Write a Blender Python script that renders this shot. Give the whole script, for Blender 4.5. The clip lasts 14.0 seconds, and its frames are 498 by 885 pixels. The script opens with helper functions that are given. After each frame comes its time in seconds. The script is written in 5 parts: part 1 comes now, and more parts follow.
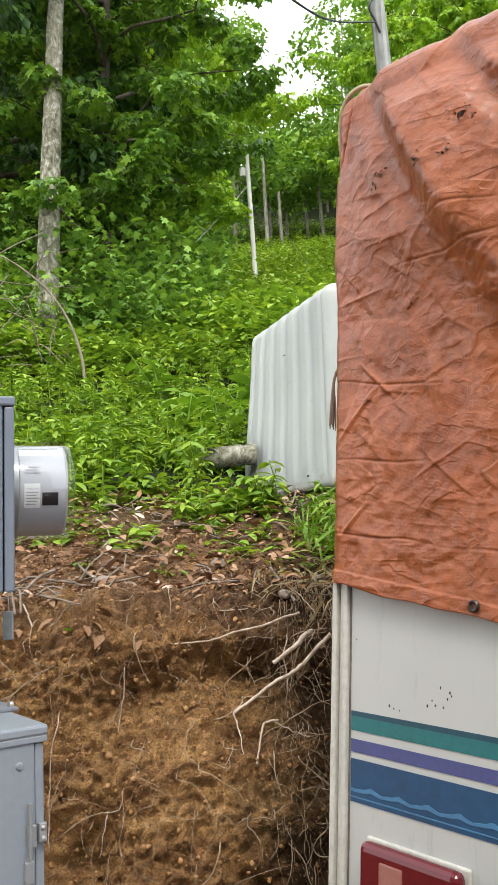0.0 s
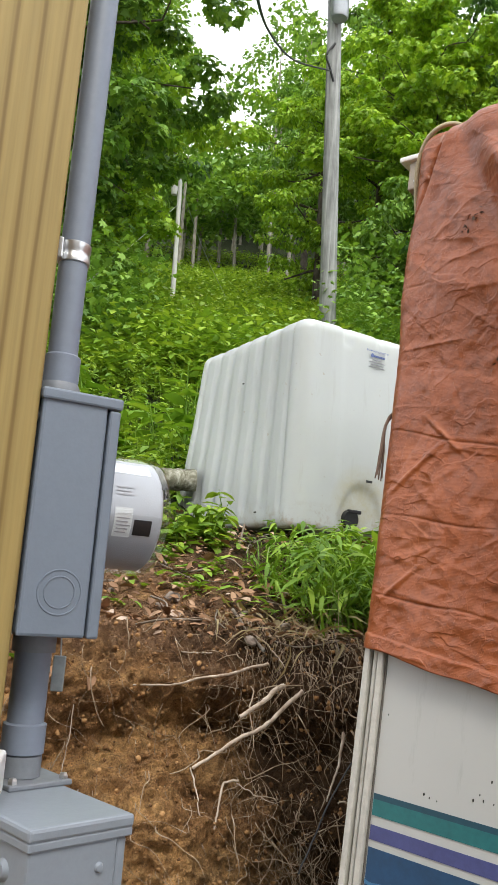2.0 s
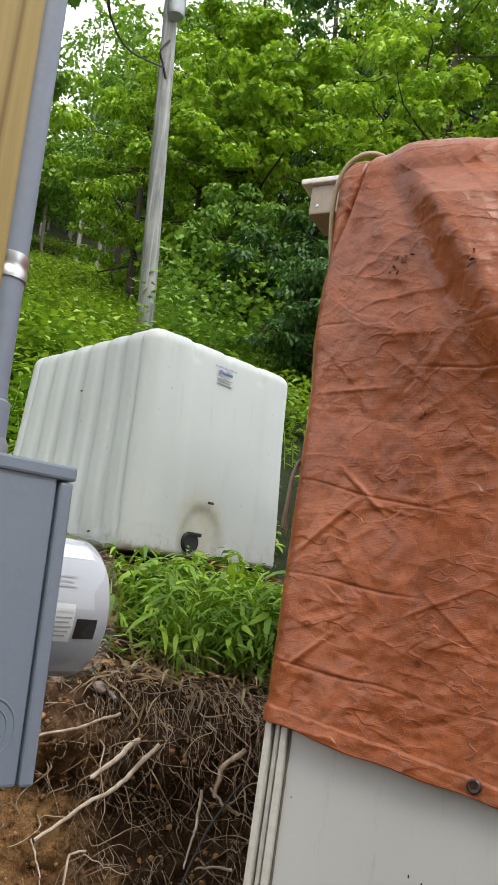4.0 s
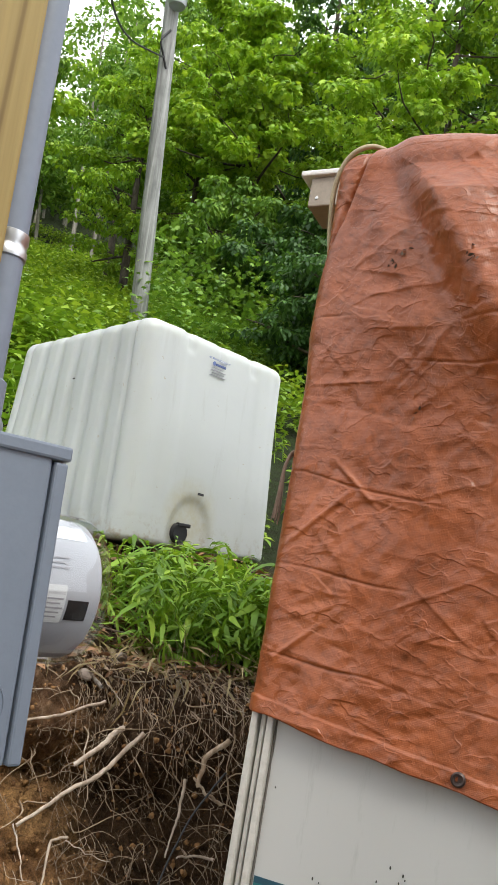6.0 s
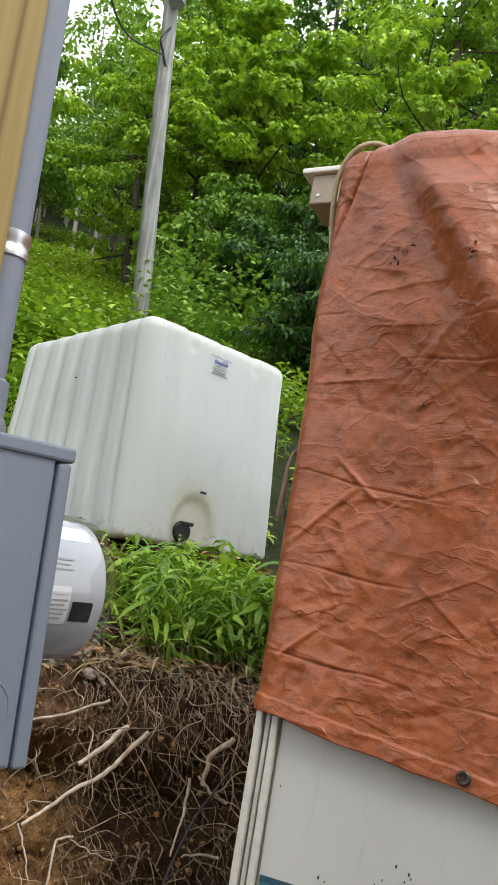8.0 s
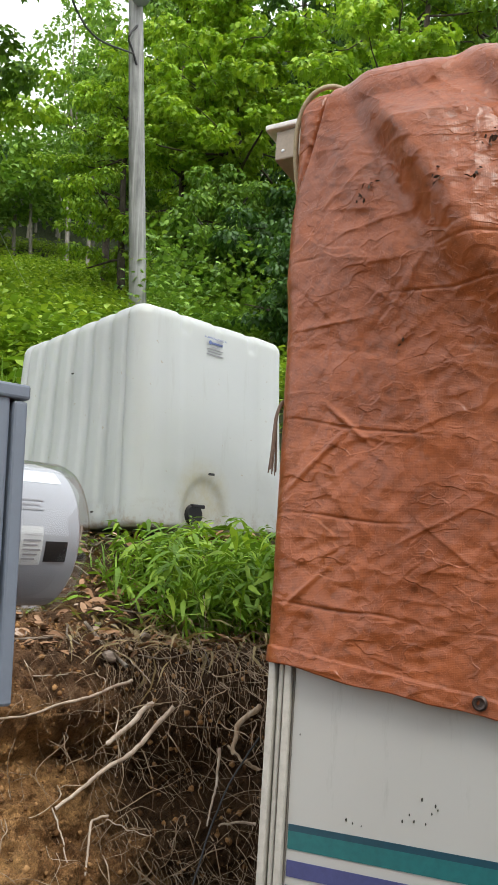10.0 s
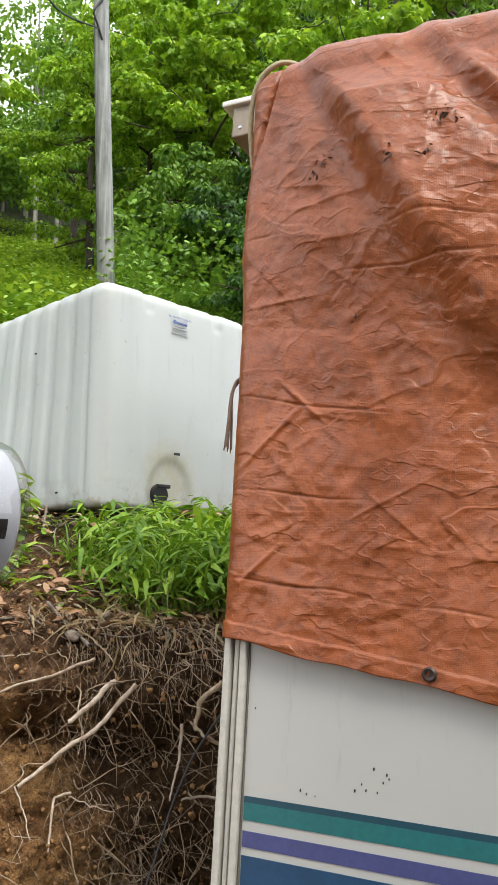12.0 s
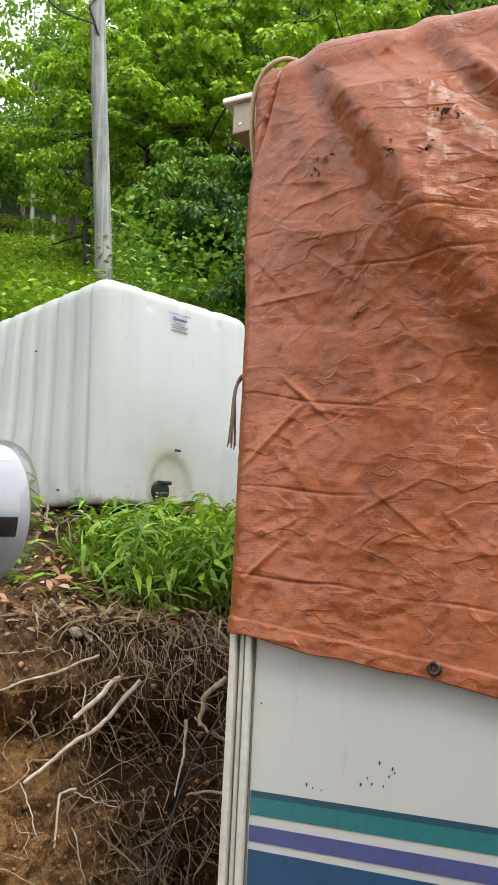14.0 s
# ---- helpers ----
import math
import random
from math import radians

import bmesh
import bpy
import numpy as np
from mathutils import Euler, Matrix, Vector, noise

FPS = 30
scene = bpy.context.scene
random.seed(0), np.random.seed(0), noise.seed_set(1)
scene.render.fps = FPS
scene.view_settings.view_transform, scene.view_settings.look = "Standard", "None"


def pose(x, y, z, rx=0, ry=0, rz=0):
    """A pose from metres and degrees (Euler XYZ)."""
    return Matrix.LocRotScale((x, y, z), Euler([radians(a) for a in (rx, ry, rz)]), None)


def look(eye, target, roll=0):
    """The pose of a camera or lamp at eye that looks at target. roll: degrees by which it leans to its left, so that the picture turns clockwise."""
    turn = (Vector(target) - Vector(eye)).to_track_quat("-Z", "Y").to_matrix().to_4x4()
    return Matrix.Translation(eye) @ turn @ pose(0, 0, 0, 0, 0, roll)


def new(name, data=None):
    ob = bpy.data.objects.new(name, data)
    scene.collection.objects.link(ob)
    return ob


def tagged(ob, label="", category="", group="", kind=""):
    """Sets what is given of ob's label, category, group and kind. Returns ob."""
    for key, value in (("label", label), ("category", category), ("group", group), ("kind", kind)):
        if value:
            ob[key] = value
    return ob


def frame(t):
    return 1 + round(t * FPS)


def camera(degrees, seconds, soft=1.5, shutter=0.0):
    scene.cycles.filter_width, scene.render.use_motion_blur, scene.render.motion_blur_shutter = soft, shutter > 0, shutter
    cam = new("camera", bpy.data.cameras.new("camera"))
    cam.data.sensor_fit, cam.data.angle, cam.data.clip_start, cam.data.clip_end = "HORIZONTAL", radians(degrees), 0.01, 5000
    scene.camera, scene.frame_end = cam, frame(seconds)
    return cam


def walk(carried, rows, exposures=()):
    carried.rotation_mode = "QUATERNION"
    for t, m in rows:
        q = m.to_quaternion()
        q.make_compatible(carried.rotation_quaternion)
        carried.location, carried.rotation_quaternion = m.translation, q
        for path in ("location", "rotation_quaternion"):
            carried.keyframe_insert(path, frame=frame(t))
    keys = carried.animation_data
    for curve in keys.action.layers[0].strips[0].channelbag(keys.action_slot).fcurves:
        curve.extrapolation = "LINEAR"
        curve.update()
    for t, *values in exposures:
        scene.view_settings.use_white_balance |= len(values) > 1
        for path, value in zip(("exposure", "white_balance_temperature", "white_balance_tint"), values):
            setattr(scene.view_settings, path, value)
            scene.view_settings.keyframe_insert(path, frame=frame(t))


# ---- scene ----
cam = camera(33.1, 14.0, 0.75)
METRES, EYE, TILT, LEAN, TURN = 1.1, 1.55, 9.0, 0.0, 0.0
ROWS = [
    (0.0, 0.0, 0.0, 0.0, -0.05, -1.2, 2.47),
    (0.5, -0.0699, 0.0601, 0.0064, -0.86, -0.05, 0.74),
    (1.0, -0.1781, 0.0911, 0.0188, -4.31, 0.26, -0.82),
    (1.5, -0.2747, 0.1167, 0.0198, -5.86, 0.23, -2.53),
    (2.0, -0.325, 0.202, 0.0074, -8.39, 0.77, -5.8),
    (2.5, -0.3382, 0.3416, 0.0108, -12.94, 1.3, -5.28),
    (3.0, -0.414, 0.4258, 0.0536, -16.32, 1.62, -6.18),
    (3.5, -0.474, 0.4616, 0.0692, -19.24, 1.95, -7.28),
    (4.0, -0.4804, 0.4352, 0.0709, -22.45, 2.4, -8.93),
    (6.5, -0.4851, 0.4443, 0.0604, -23.17, 2.07, -10.51),
    (7.0, -0.4859, 0.4488, 0.0636, -23.14, 1.99, -10.41),
    (9.5, -0.4649, 0.4305, 0.0524, -22.07, 1.7, -7.34),
    (10.0, -0.4249, 0.432, 0.0006, -21.79, 1.34, -3.93),
    (10.5, -0.427, 0.426, -0.0078, -22.51, 1.13, -3.82),
    (11.0, -0.4072, 0.4215, -0.009, -22.82, 0.99, -4.15),
    (11.5, -0.3965, 0.4163, -0.0035, -23.32, 0.39, -3.5),
    (12.0, -0.3978, 0.4149, -0.0025, -23.66, 0.13, -3.49),
    (12.5, -0.3957, 0.4093, 0.0036, -23.8, 0.08, -3.2),
    (13.0, -0.4021, 0.4163, 0.0001, -23.77, -0.01, -3.16),
    (13.5, -0.4048, 0.4106, 0.0032, -23.77, -0.08, -3.14),
    (14.0, -0.4081, 0.4137, -0.0016, -23.75, -0.16, -3.11),
]
walk(cam, [(t, pose(0, 0, EYE, TILT, LEAN, TURN) @ pose(METRES * x, METRES * y, METRES * z, 90 + pitch, roll, yaw)) for t, x, y, z, yaw, pitch, roll in ROWS],
     exposures=[(0.0, 0.25), (1.5, 0.05), (3.0, -0.05), (4.0, -0.18), (5.2, -0.1), (6.5, 0.0), (7.2, -0.05), (9.5, -0.2), (10.5, -0.05), (12.0, 0.1), (14.0, 0.1)])

# ---- sky, sun, exposure ----
world = bpy.data.worlds.new("sky")
scene.world = world
world.use_nodes = True
wn = world.node_tree.nodes
sky = wn.new("ShaderNodeTexSky")
sky.sky_type = "NISHITA"
sky.sun_disc = False
sky.sun_elevation, sky.sun_rotation = radians(52), radians(173)
sky.air_density, sky.dust_density, sky.ozone_density = 1.0, 4.0, 1.0
# thin bright cloud veils most of the blue
veil = wn.new("ShaderNodeTexNoise")
veil.inputs["Scale"].default_value, veil.inputs["Detail"].default_value = 1.6, 4.0
cloud = wn.new("ShaderNodeMapRange")
cloud.inputs[1].default_value, cloud.inputs[2].default_value, cloud.inputs[3].default_value, cloud.inputs[4].default_value = 0.3, 0.7, 0.75, 1.0
cover = wn.new("ShaderNodeMix")
cover.data_type = "RGBA"
cover.inputs[7].default_value = (14.6, 15.0, 15.6, 1)
world.node_tree.links.new(veil.outputs["Fac"], cloud.inputs[0])
world.node_tree.links.new(cloud.outputs[0], cover.inputs[0])
world.node_tree.links.new(sky.outputs[0], cover.inputs[6])
world.node_tree.links.new(cover.outputs[2], wn["Background"].inputs[0])
wn["Background"].inputs[1].default_value = 0.15
sun_data = bpy.data.lights.new("sun", "SUN")
sun_data.energy, sun_data.angle, sun_data.color = 2.6, radians(22), (1.0, 0.95, 0.86)
sun = new("sun", sun_data)
sun.matrix_world = look((2.2, -18.0, 23.2), (0, 0, 0))

RNG = np.random.default_rng(7)


# ---- materials ----
class Mat:
    """A small builder for node materials."""

    def __init__(self, name, rough=0.6, metal=0.0, spec=0.5):
        self.m = bpy.data.materials.new(name)
        self.m.use_nodes = True
        self.t = self.m.node_tree
        self.b = self.t.nodes["Principled BSDF"]
        self.b.inputs["Roughness"].default_value = rough
        self.b.inputs["Metallic"].default_value = metal
        self.b.inputs["Specular IOR Level"].default_value = spec
        self.coord = None

    def node(self, kind, **values):
        n = self.t.nodes.new(kind)
        for k, v in values.items():
            n.inputs[k.replace("_", " ")].default_value = v
        return n

    def link(self, a, b):
        self.t.links.new(a, b)

    def place(self, scale=(1, 1, 1), rot=(0, 0, 0)):
        if self.coord is None:
            self.coord = self.node("ShaderNodeTexCoord")
        mp = self.node("ShaderNodeMapping")
        mp.inputs["Scale"].default_value = scale
        mp.inputs["Rotation"].default_value = [radians(a) for a in rot]
        self.link(self.coord.outputs["Object"], mp.inputs["Vector"])
        return mp.outputs[0]

    def noise(self, scale, detail=4, rough=0.55, stretch=(1, 1, 1), rot=(0, 0, 0), warp=0.0):
        n = self.node("ShaderNodeTexNoise", Scale=scale, Detail=detail, Roughness=rough, Distortion=warp)
        self.link(self.place(stretch, rot), n.inputs["Vector"])
        return n.outputs["Fac"]

    def island(self):
        return self.node("ShaderNodeNewGeometry").outputs["Random Per Island"]

    def ramp(self, fac, *stops):
        r = self.node("ShaderNodeValToRGB")
        e = r.color_ramp.elements
        while len(e) < len(stops):
            e.new(0.5)
        for el, (p, c) in zip(e, stops):
            el.position = p
            el.color = (*c, 1) if not isinstance(c, (int, float)) else (c, c, c, 1)
        self.link(fac, r.inputs[0])
        return r.outputs[0]

    def mix(self, fac, a, b, blend="MIX"):
        x = self.t.nodes.new("ShaderNodeMix")
        x.data_type, x.blend_type = "RGBA", blend
        for sock, v in ((x.inputs[0], fac), (x.inputs[6], a), (x.inputs[7], b)):
            if isinstance(v, (int, float)):
                sock.default_value = v
            elif isinstance(v, tuple):
                sock.default_value = (*v, 1)
            else:
                self.link(v, sock)
        return x.outputs[2]

    def colour(self, c):
        if isinstance(c, tuple):
            self.b.inputs["Base Color"].default_value = (*c, 1)
        else:
            self.link(c, self.b.inputs["Base Color"])
        return self

    def roughness(self, c):
        self.link(c, self.b.inputs["Roughness"])
        return self

    def bump(self, fac, strength=0.3, depth=0.01):
        n = self.node("ShaderNodeBump", Strength=strength, Distance=depth)
        self.link(fac, n.inputs["Height"])
        old = self.b.inputs["Normal"].links
        if old:
            self.link(old[0].from_socket, n.inputs["Normal"])
        self.link(n.outputs[0], self.b.inputs["Normal"])
        return self


def leaf_material(name, dark, mid, light, through_=0.35, rough=0.5, patch=0.5):
    k = Mat(name, rough, 0, 0.35)
    per = k.ramp(k.island(), (0.0, dark), (0.55, mid), (1.0, light))
    big = k.ramp(k.noise(patch, 3), (0.35, tuple(v * 0.72 for v in mid)), (0.65, tuple(min(1, v * 1.25) for v in mid)))
    c = k.mix(0.3, per, big)
    k.colour(c)
    tr = k.node("ShaderNodeBsdfTranslucent")
    k.link(k.mix(1.0, c, (1.25, 1.2, 0.55), "MULTIPLY"), tr.inputs["Color"])
    mx = k.node("ShaderNodeMixShader")
    mx.inputs[0].default_value = through_
    k.link(k.b.outputs[0], mx.inputs[1])
    k.link(tr.outputs[0], mx.inputs[2])
    k.link(mx.outputs[0], k.t.nodes["Material Output"].inputs[0])
    return k.m


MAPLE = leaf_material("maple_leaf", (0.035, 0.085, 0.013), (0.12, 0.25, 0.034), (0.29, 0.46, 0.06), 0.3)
# brighter yellow-green maple leaf, with sunlight put into its colour
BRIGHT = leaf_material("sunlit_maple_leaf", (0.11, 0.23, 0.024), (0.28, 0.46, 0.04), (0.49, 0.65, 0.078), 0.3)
ASH = leaf_material("ash_leaf", (0.06, 0.14, 0.025), (0.17, 0.32, 0.05), (0.32, 0.5, 0.09), 0.3)
# dark green leaf, its colour lowered to hold the wood's deep shade
DARKLEAF = leaf_material("dark_shaded_leaf", (0.016, 0.045, 0.012), (0.05, 0.125, 0.028), (0.12, 0.24, 0.05), 0.3)
WEED = leaf_material("weed_leaf", (0.07, 0.15, 0.02), (0.2, 0.34, 0.036), (0.4, 0.53, 0.07), 0.3)
BROAD = leaf_material("broad_leaf", (0.1, 0.21, 0.02), (0.16, 0.3, 0.03), (0.26, 0.38, 0.05), 0.3)
BLADE = leaf_material("grass_blade", (0.06, 0.13, 0.018), (0.17, 0.31, 0.035), (0.36, 0.5, 0.065), 0.3)

k = Mat("dead_leaf", 0.75)
k.colour(k.ramp(k.island(), (0.0, (0.13, 0.065, 0.03)), (0.5, (0.29, 0.155, 0.075)), (0.85, (0.36, 0.22, 0.125)), (1.0, (0.56, 0.44, 0.35))))
DEADLEAF = k.bump(k.noise(120), 0.3, 0.002).m

# soil: clay on the cut, dark mould and litter on top, green moss farther up
k = Mat("soil", 0.95, 0, 0.2)
pos = k.node("ShaderNodeNewGeometry").outputs["Position"]
sep = k.node("ShaderNodeSeparateXYZ")
k.link(pos, sep.inputs[0])
clay = k.ramp(k.noise(3.2, 9, 0.72, (1, 1, 1.6)), (0.3, (0.12, 0.06, 0.028)), (0.46, (0.3, 0.16, 0.066)), (0.58, (0.46, 0.265, 0.108)), (0.76, (0.58, 0.37, 0.175)))
clod = k.mix(1.0, k.ramp(k.noise(38, 8, 0.75), (0.36, 0.5), (0.47, 1.0), (0.66, 1.45)), k.ramp(k.noise(150, 6, 0.8), (0.38, 0.62), (0.5, 1.05), (0.62, 1.35)), "MULTIPLY")
clay = k.mix(1.0, clay, clod, "MULTIPLY")
mould = k.ramp(k.noise(26, 6, 0.7), (0.3, (0.08, 0.045, 0.025)), (0.5, (0.25, 0.14, 0.075)), (0.66, (0.38, 0.235, 0.135)), (0.8, (0.5, 0.36, 0.24)))
high = k.node("ShaderNodeMath")
high.operation = "ADD"
k.link(sep.outputs["Z"], high.inputs[0])
k.link(k.noise(5, 4), high.inputs[1])
rng = k.node("ShaderNodeMapRange")
k.link(high.outputs[0], rng.inputs[0])
rng.inputs[1].default_value, rng.inputs[2].default_value = 1.78, 1.98
# dark topsoil towards the trailer, with the shade there mixed into its colour
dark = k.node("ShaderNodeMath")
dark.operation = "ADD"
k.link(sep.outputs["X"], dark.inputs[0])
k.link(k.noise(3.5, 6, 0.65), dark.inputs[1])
hum_shade = k.node("ShaderNodeMapRange")
k.link(dark.outputs[0], hum_shade.inputs[0])
hum_shade.inputs[1].default_value, hum_shade.inputs[2].default_value, hum_shade.inputs[4].default_value = 0.41, 0.66, 0.9
shaded_humus = k.ramp(k.noise(40, 8, 0.75), (0.35, (0.022, 0.014, 0.009)), (0.55, (0.075, 0.045, 0.026)), (0.72, (0.2, 0.125, 0.07)))
both = k.mix(hum_shade.outputs[0], k.mix(rng.outputs[0], clay, mould), shaded_humus)
rg = k.node("ShaderNodeMapRange")
k.link(sep.outputs["Y"], rg.inputs[0])
rg.inputs[1].default_value, rg.inputs[2].default_value = 3.5, 4.6
green = k.ramp(k.noise(9, 5), (0.3, (0.02, 0.022, 0.009)), (0.6, (0.03, 0.045, 0.013)), (0.8, (0.05, 0.075, 0.02)))
k.colour(k.mix(rg.outputs[0], both, green))
vo = k.node("ShaderNodeTexVoronoi", Scale=42.0)
nz = k.node("ShaderNodeTexNoise", Scale=30.0, Detail=4.0)
k.link(k.place(), nz.inputs["Vector"])
k.link(k.mix(0.04, k.place(), nz.outputs["Color"]), vo.inputs["Vector"])
k.bump(vo.outputs["Distance"], 0.5, -0.012)
k.bump(k.noise(45, 8, 0.75), 1.0, 0.04)
k.bump(k.noise(170, 5, 0.75), 1.0, 0.01)
SOIL = k.m

k = Mat("clay_crumb", 0.95, 0, 0.2)
k.colour(k.ramp(k.island(), (0.0, (0.12, 0.062, 0.03)), (0.5, (0.25, 0.135, 0.058)), (1.0, (0.4, 0.23, 0.1))))
CRUMB = k.bump(k.noise(200, 4), 0.5, 0.003).m


def bark(name, dark, mid, light, scale=9, stretch=(1, 1, 0.25)):
    k = Mat(name, 0.9, 0, 0.25)
    n = k.noise(scale, 6, 0.7, stretch, warp=0.6)
    k.colour(k.mix(0.35, k.ramp(n, (0.35, dark), (0.52, mid), (0.68, light)), k.ramp(k.noise(2.5, 3), (0.4, dark), (0.62, mid))))
    return k.bump(n, 0.7, 0.02).m


BARK = bark("grey_brown_bark", (0.03, 0.024, 0.018), (0.085, 0.07, 0.055), (0.17, 0.15, 0.12))
BIRCH = bark("lichened_bark", (0.05, 0.05, 0.033), (0.25, 0.245, 0.18), (0.7, 0.7, 0.62), 17, (1, 1, 0.6))
PALEBARK = bark("pale_bark", (0.12, 0.11, 0.09), (0.27, 0.25, 0.21), (0.42, 0.4, 0.35))
POLEWOOD = bark("weathered_pole_wood", (0.15, 0.155, 0.15), (0.3, 0.31, 0.3), (0.47, 0.48, 0.46), 14, (1, 1, 0.04))
BLEACHED = bark("bleached_pole_wood", (0.4, 0.4, 0.37), (0.55, 0.55, 0.52), (0.7, 0.7, 0.67), 14, (1, 1, 0.05))
ROOT = bark("root_skin", (0.26, 0.19, 0.14), (0.52, 0.43, 0.34), (0.74, 0.66, 0.56), 25)
FINEROOT = bark("fine_root_skin", (0.18, 0.125, 0.08), (0.42, 0.32, 0.22), (0.64, 0.54, 0.42), 18)
DEADWOOD = bark("dead_twig", (0.13, 0.1, 0.075), (0.23, 0.19, 0.15), (0.4, 0.36, 0.31), 20)

k = Mat("tank_plastic", 0.42, 0, 0.45)
plastic = k.mix(0.5, k.ramp(k.noise(2.2, 4), (0.3, (0.38, 0.405, 0.4)), (0.7, (0.425, 0.45, 0.44))), k.ramp(k.noise(14, 5, 0.7, (1, 1, 0.12)), (0.26, (0.345, 0.35, 0.32)), (0.42, (0.42, 0.445, 0.435))))
spot = k.node("ShaderNodeVectorMath")
spot.operation = "DISTANCE"
k.link(k.place(), spot.inputs[0])
spot.inputs[1].default_value = (0.4, 0.0, 0.16)
ring = k.mix(1.0, k.ramp(spot.outputs["Value"], (0.11, 0.6), (0.19, 0.0)), k.ramp(k.noise(16, 5, 0.7), (0.35, 0.25), (0.6, 1.0)), "MULTIPLY")
tz = k.node("ShaderNodeSeparateXYZ")
k.link(k.place(), tz.inputs[0])
foot = k.mix(1.0, k.ramp(tz.outputs["Z"], (0.02, 0.6), (0.14, 0.0)), k.ramp(k.noise(22, 7, 0.75), (0.5, 0.0), (0.62, 1.0)), "MULTIPLY")
splash = k.ramp(k.noise(34, 3, 0.5), (0.7, 0.0), (0.74, 0.6))
plastic = k.mix(ring, plastic, (0.36, 0.33, 0.2))
plastic = k.mix(foot, plastic, (0.26, 0.2, 0.12))
k.colour(k.mix(splash, plastic, (0.3, 0.26, 0.18)))
k.b.inputs["Subsurface Weight"].default_value = 0.6
k.b.inputs["Subsurface Radius"].default_value = (0.12, 0.12, 0.1)
k.b.inputs["Subsurface Scale"].default_value = 1.0
k.bump(k.noise(5, 3), 0.12, 0.02)
TANK = k.m

k = Mat("tarp_weave", 0.5, 0, 0.5)
tone = k.ramp(k.noise(2.6, 5, 0.6), (0.3, (0.225, 0.058, 0.016)), (0.5, (0.28, 0.075, 0.021)), (0.72, (0.325, 0.096, 0.029)))
crease = k.mix(1.0, k.ramp(k.noise(9, 6, 0.65, (1, 1, 1.1), (0, 25, 0), 0.8), (0.36, 0.82), (0.5, 1.0), (0.66, 1.1)), k.ramp(k.noise(34, 6, 0.7, (1, 1, 1.15), (0, 6, 0), 0.4), (0.34, 0.74), (0.45, 0.98), (0.7, 1.1)), "MULTIPLY")
dust = k.ramp(k.noise(60, 5, 0.75), (0.35, 0.86), (0.6, 1.06))
k.colour(k.mix(1.0, k.mix(1.0, tone, crease, "MULTIPLY"), dust, "MULTIPLY"))
k.roughness(k.ramp(k.noise(7, 5), (0.3, 0.31), (0.7, 0.47)))
k.bump(k.noise(40, 5, 0.6, (1, 1, 1.1), (0, -14, 0), 0.3), 0.16, 0.004)
k.bump(k.noise(120, 4, 0.6, (1, 1, 1.2), (0, 9, 0), 0.4), 0.25, 0.0016)
for sc, rot, st, dep in ((4.0, 38, 1.6, 0.003), (5.0, -45, 1.6, 0.0028), (6.0, 4, 2.2, 0.003), (12.0, -58, 1.4, 0.0022), (24.0, 42, 1.4, 0.0014)):
    # thin sharp wrinkle lines, broken up
    line = k.ramp(k.noise(sc, 2, 0.45, (1, 1, st), (0, rot, 0), 0.0), (0.42, 0.0), (0.5, 1.0), (0.525, 0.0))
    gate = k.ramp(k.noise(sc * 0.8, 2, 0.5, (1, 1, 1), (0, rot + 60, 0)), (0.48, 0.0), (0.64, 1.0))
    k.bump(k.mix(1.0, line, gate, "MULTIPLY"), 0.6, dep)
for sc, tilt, shear in ((5.0, 0.07, 10), (11.0, 0.11, -22), (24.0, 0.12, 8), (52.0, 0.1, -15)):
    # flat facets with sharp borders, each tilted its own way
    vo = k.node("ShaderNodeTexVoronoi", Scale=sc, Randomness=1.0)
    nz = k.node("ShaderNodeTexNoise", Scale=sc * 0.7, Detail=2.0)
    flat = k.place((1, 0.2, 1.2), (0, shear, 0))
    k.link(flat, nz.inputs["Vector"])
    wob = k.mix(0.5 / sc, flat, nz.outputs["Color"])
    k.link(wob, vo.inputs["Vector"])
    away = k.node("ShaderNodeVectorMath")
    away.operation = "SUBTRACT"
    k.link(wob, away.inputs[0])
    k.link(vo.outputs["Position"], away.inputs[1])
    lean = k.node("ShaderNodeVectorMath")
    lean.operation = "SUBTRACT"
    lean.inputs[1].default_value = (0.5, 0.5, 0.5)
    k.link(vo.outputs["Color"], lean.inputs[0])
    dot = k.node("ShaderNodeVectorMath")
    dot.operation = "DOT_PRODUCT"
    k.link(away.outputs[0], dot.inputs[0])
    k.link(lean.outputs[0], dot.inputs[1])
    k.bump(dot.outputs["Value"], 1.0, tilt)
for turn in (0, 90):
    wv = k.node("ShaderNodeTexWave", Scale=110.0, Distortion=0.3)
    wv.bands_direction = "X" if turn == 0 else "Z"
    k.link(k.place(), wv.inputs["Vector"])
    k.bump(wv.outputs["Fac"], 0.1, 0.0008)
TARP = k.m

k = Mat("camper_panel", 0.38, 0, 0.5)
k.colour(k.mix(0.5, k.ramp(k.noise(1.8, 4), (0.35, (0.39, 0.4, 0.385)), (0.65, (0.45, 0.46, 0.445))), k.ramp(k.noise(30, 5, 0.7, (1, 1, 0.15)), (0.28, (0.3, 0.305, 0.285)), (0.42, (0.425, 0.435, 0.42)))))
k.bump(k.noise(3, 3), 0.08, 0.01)
PANEL = k.m


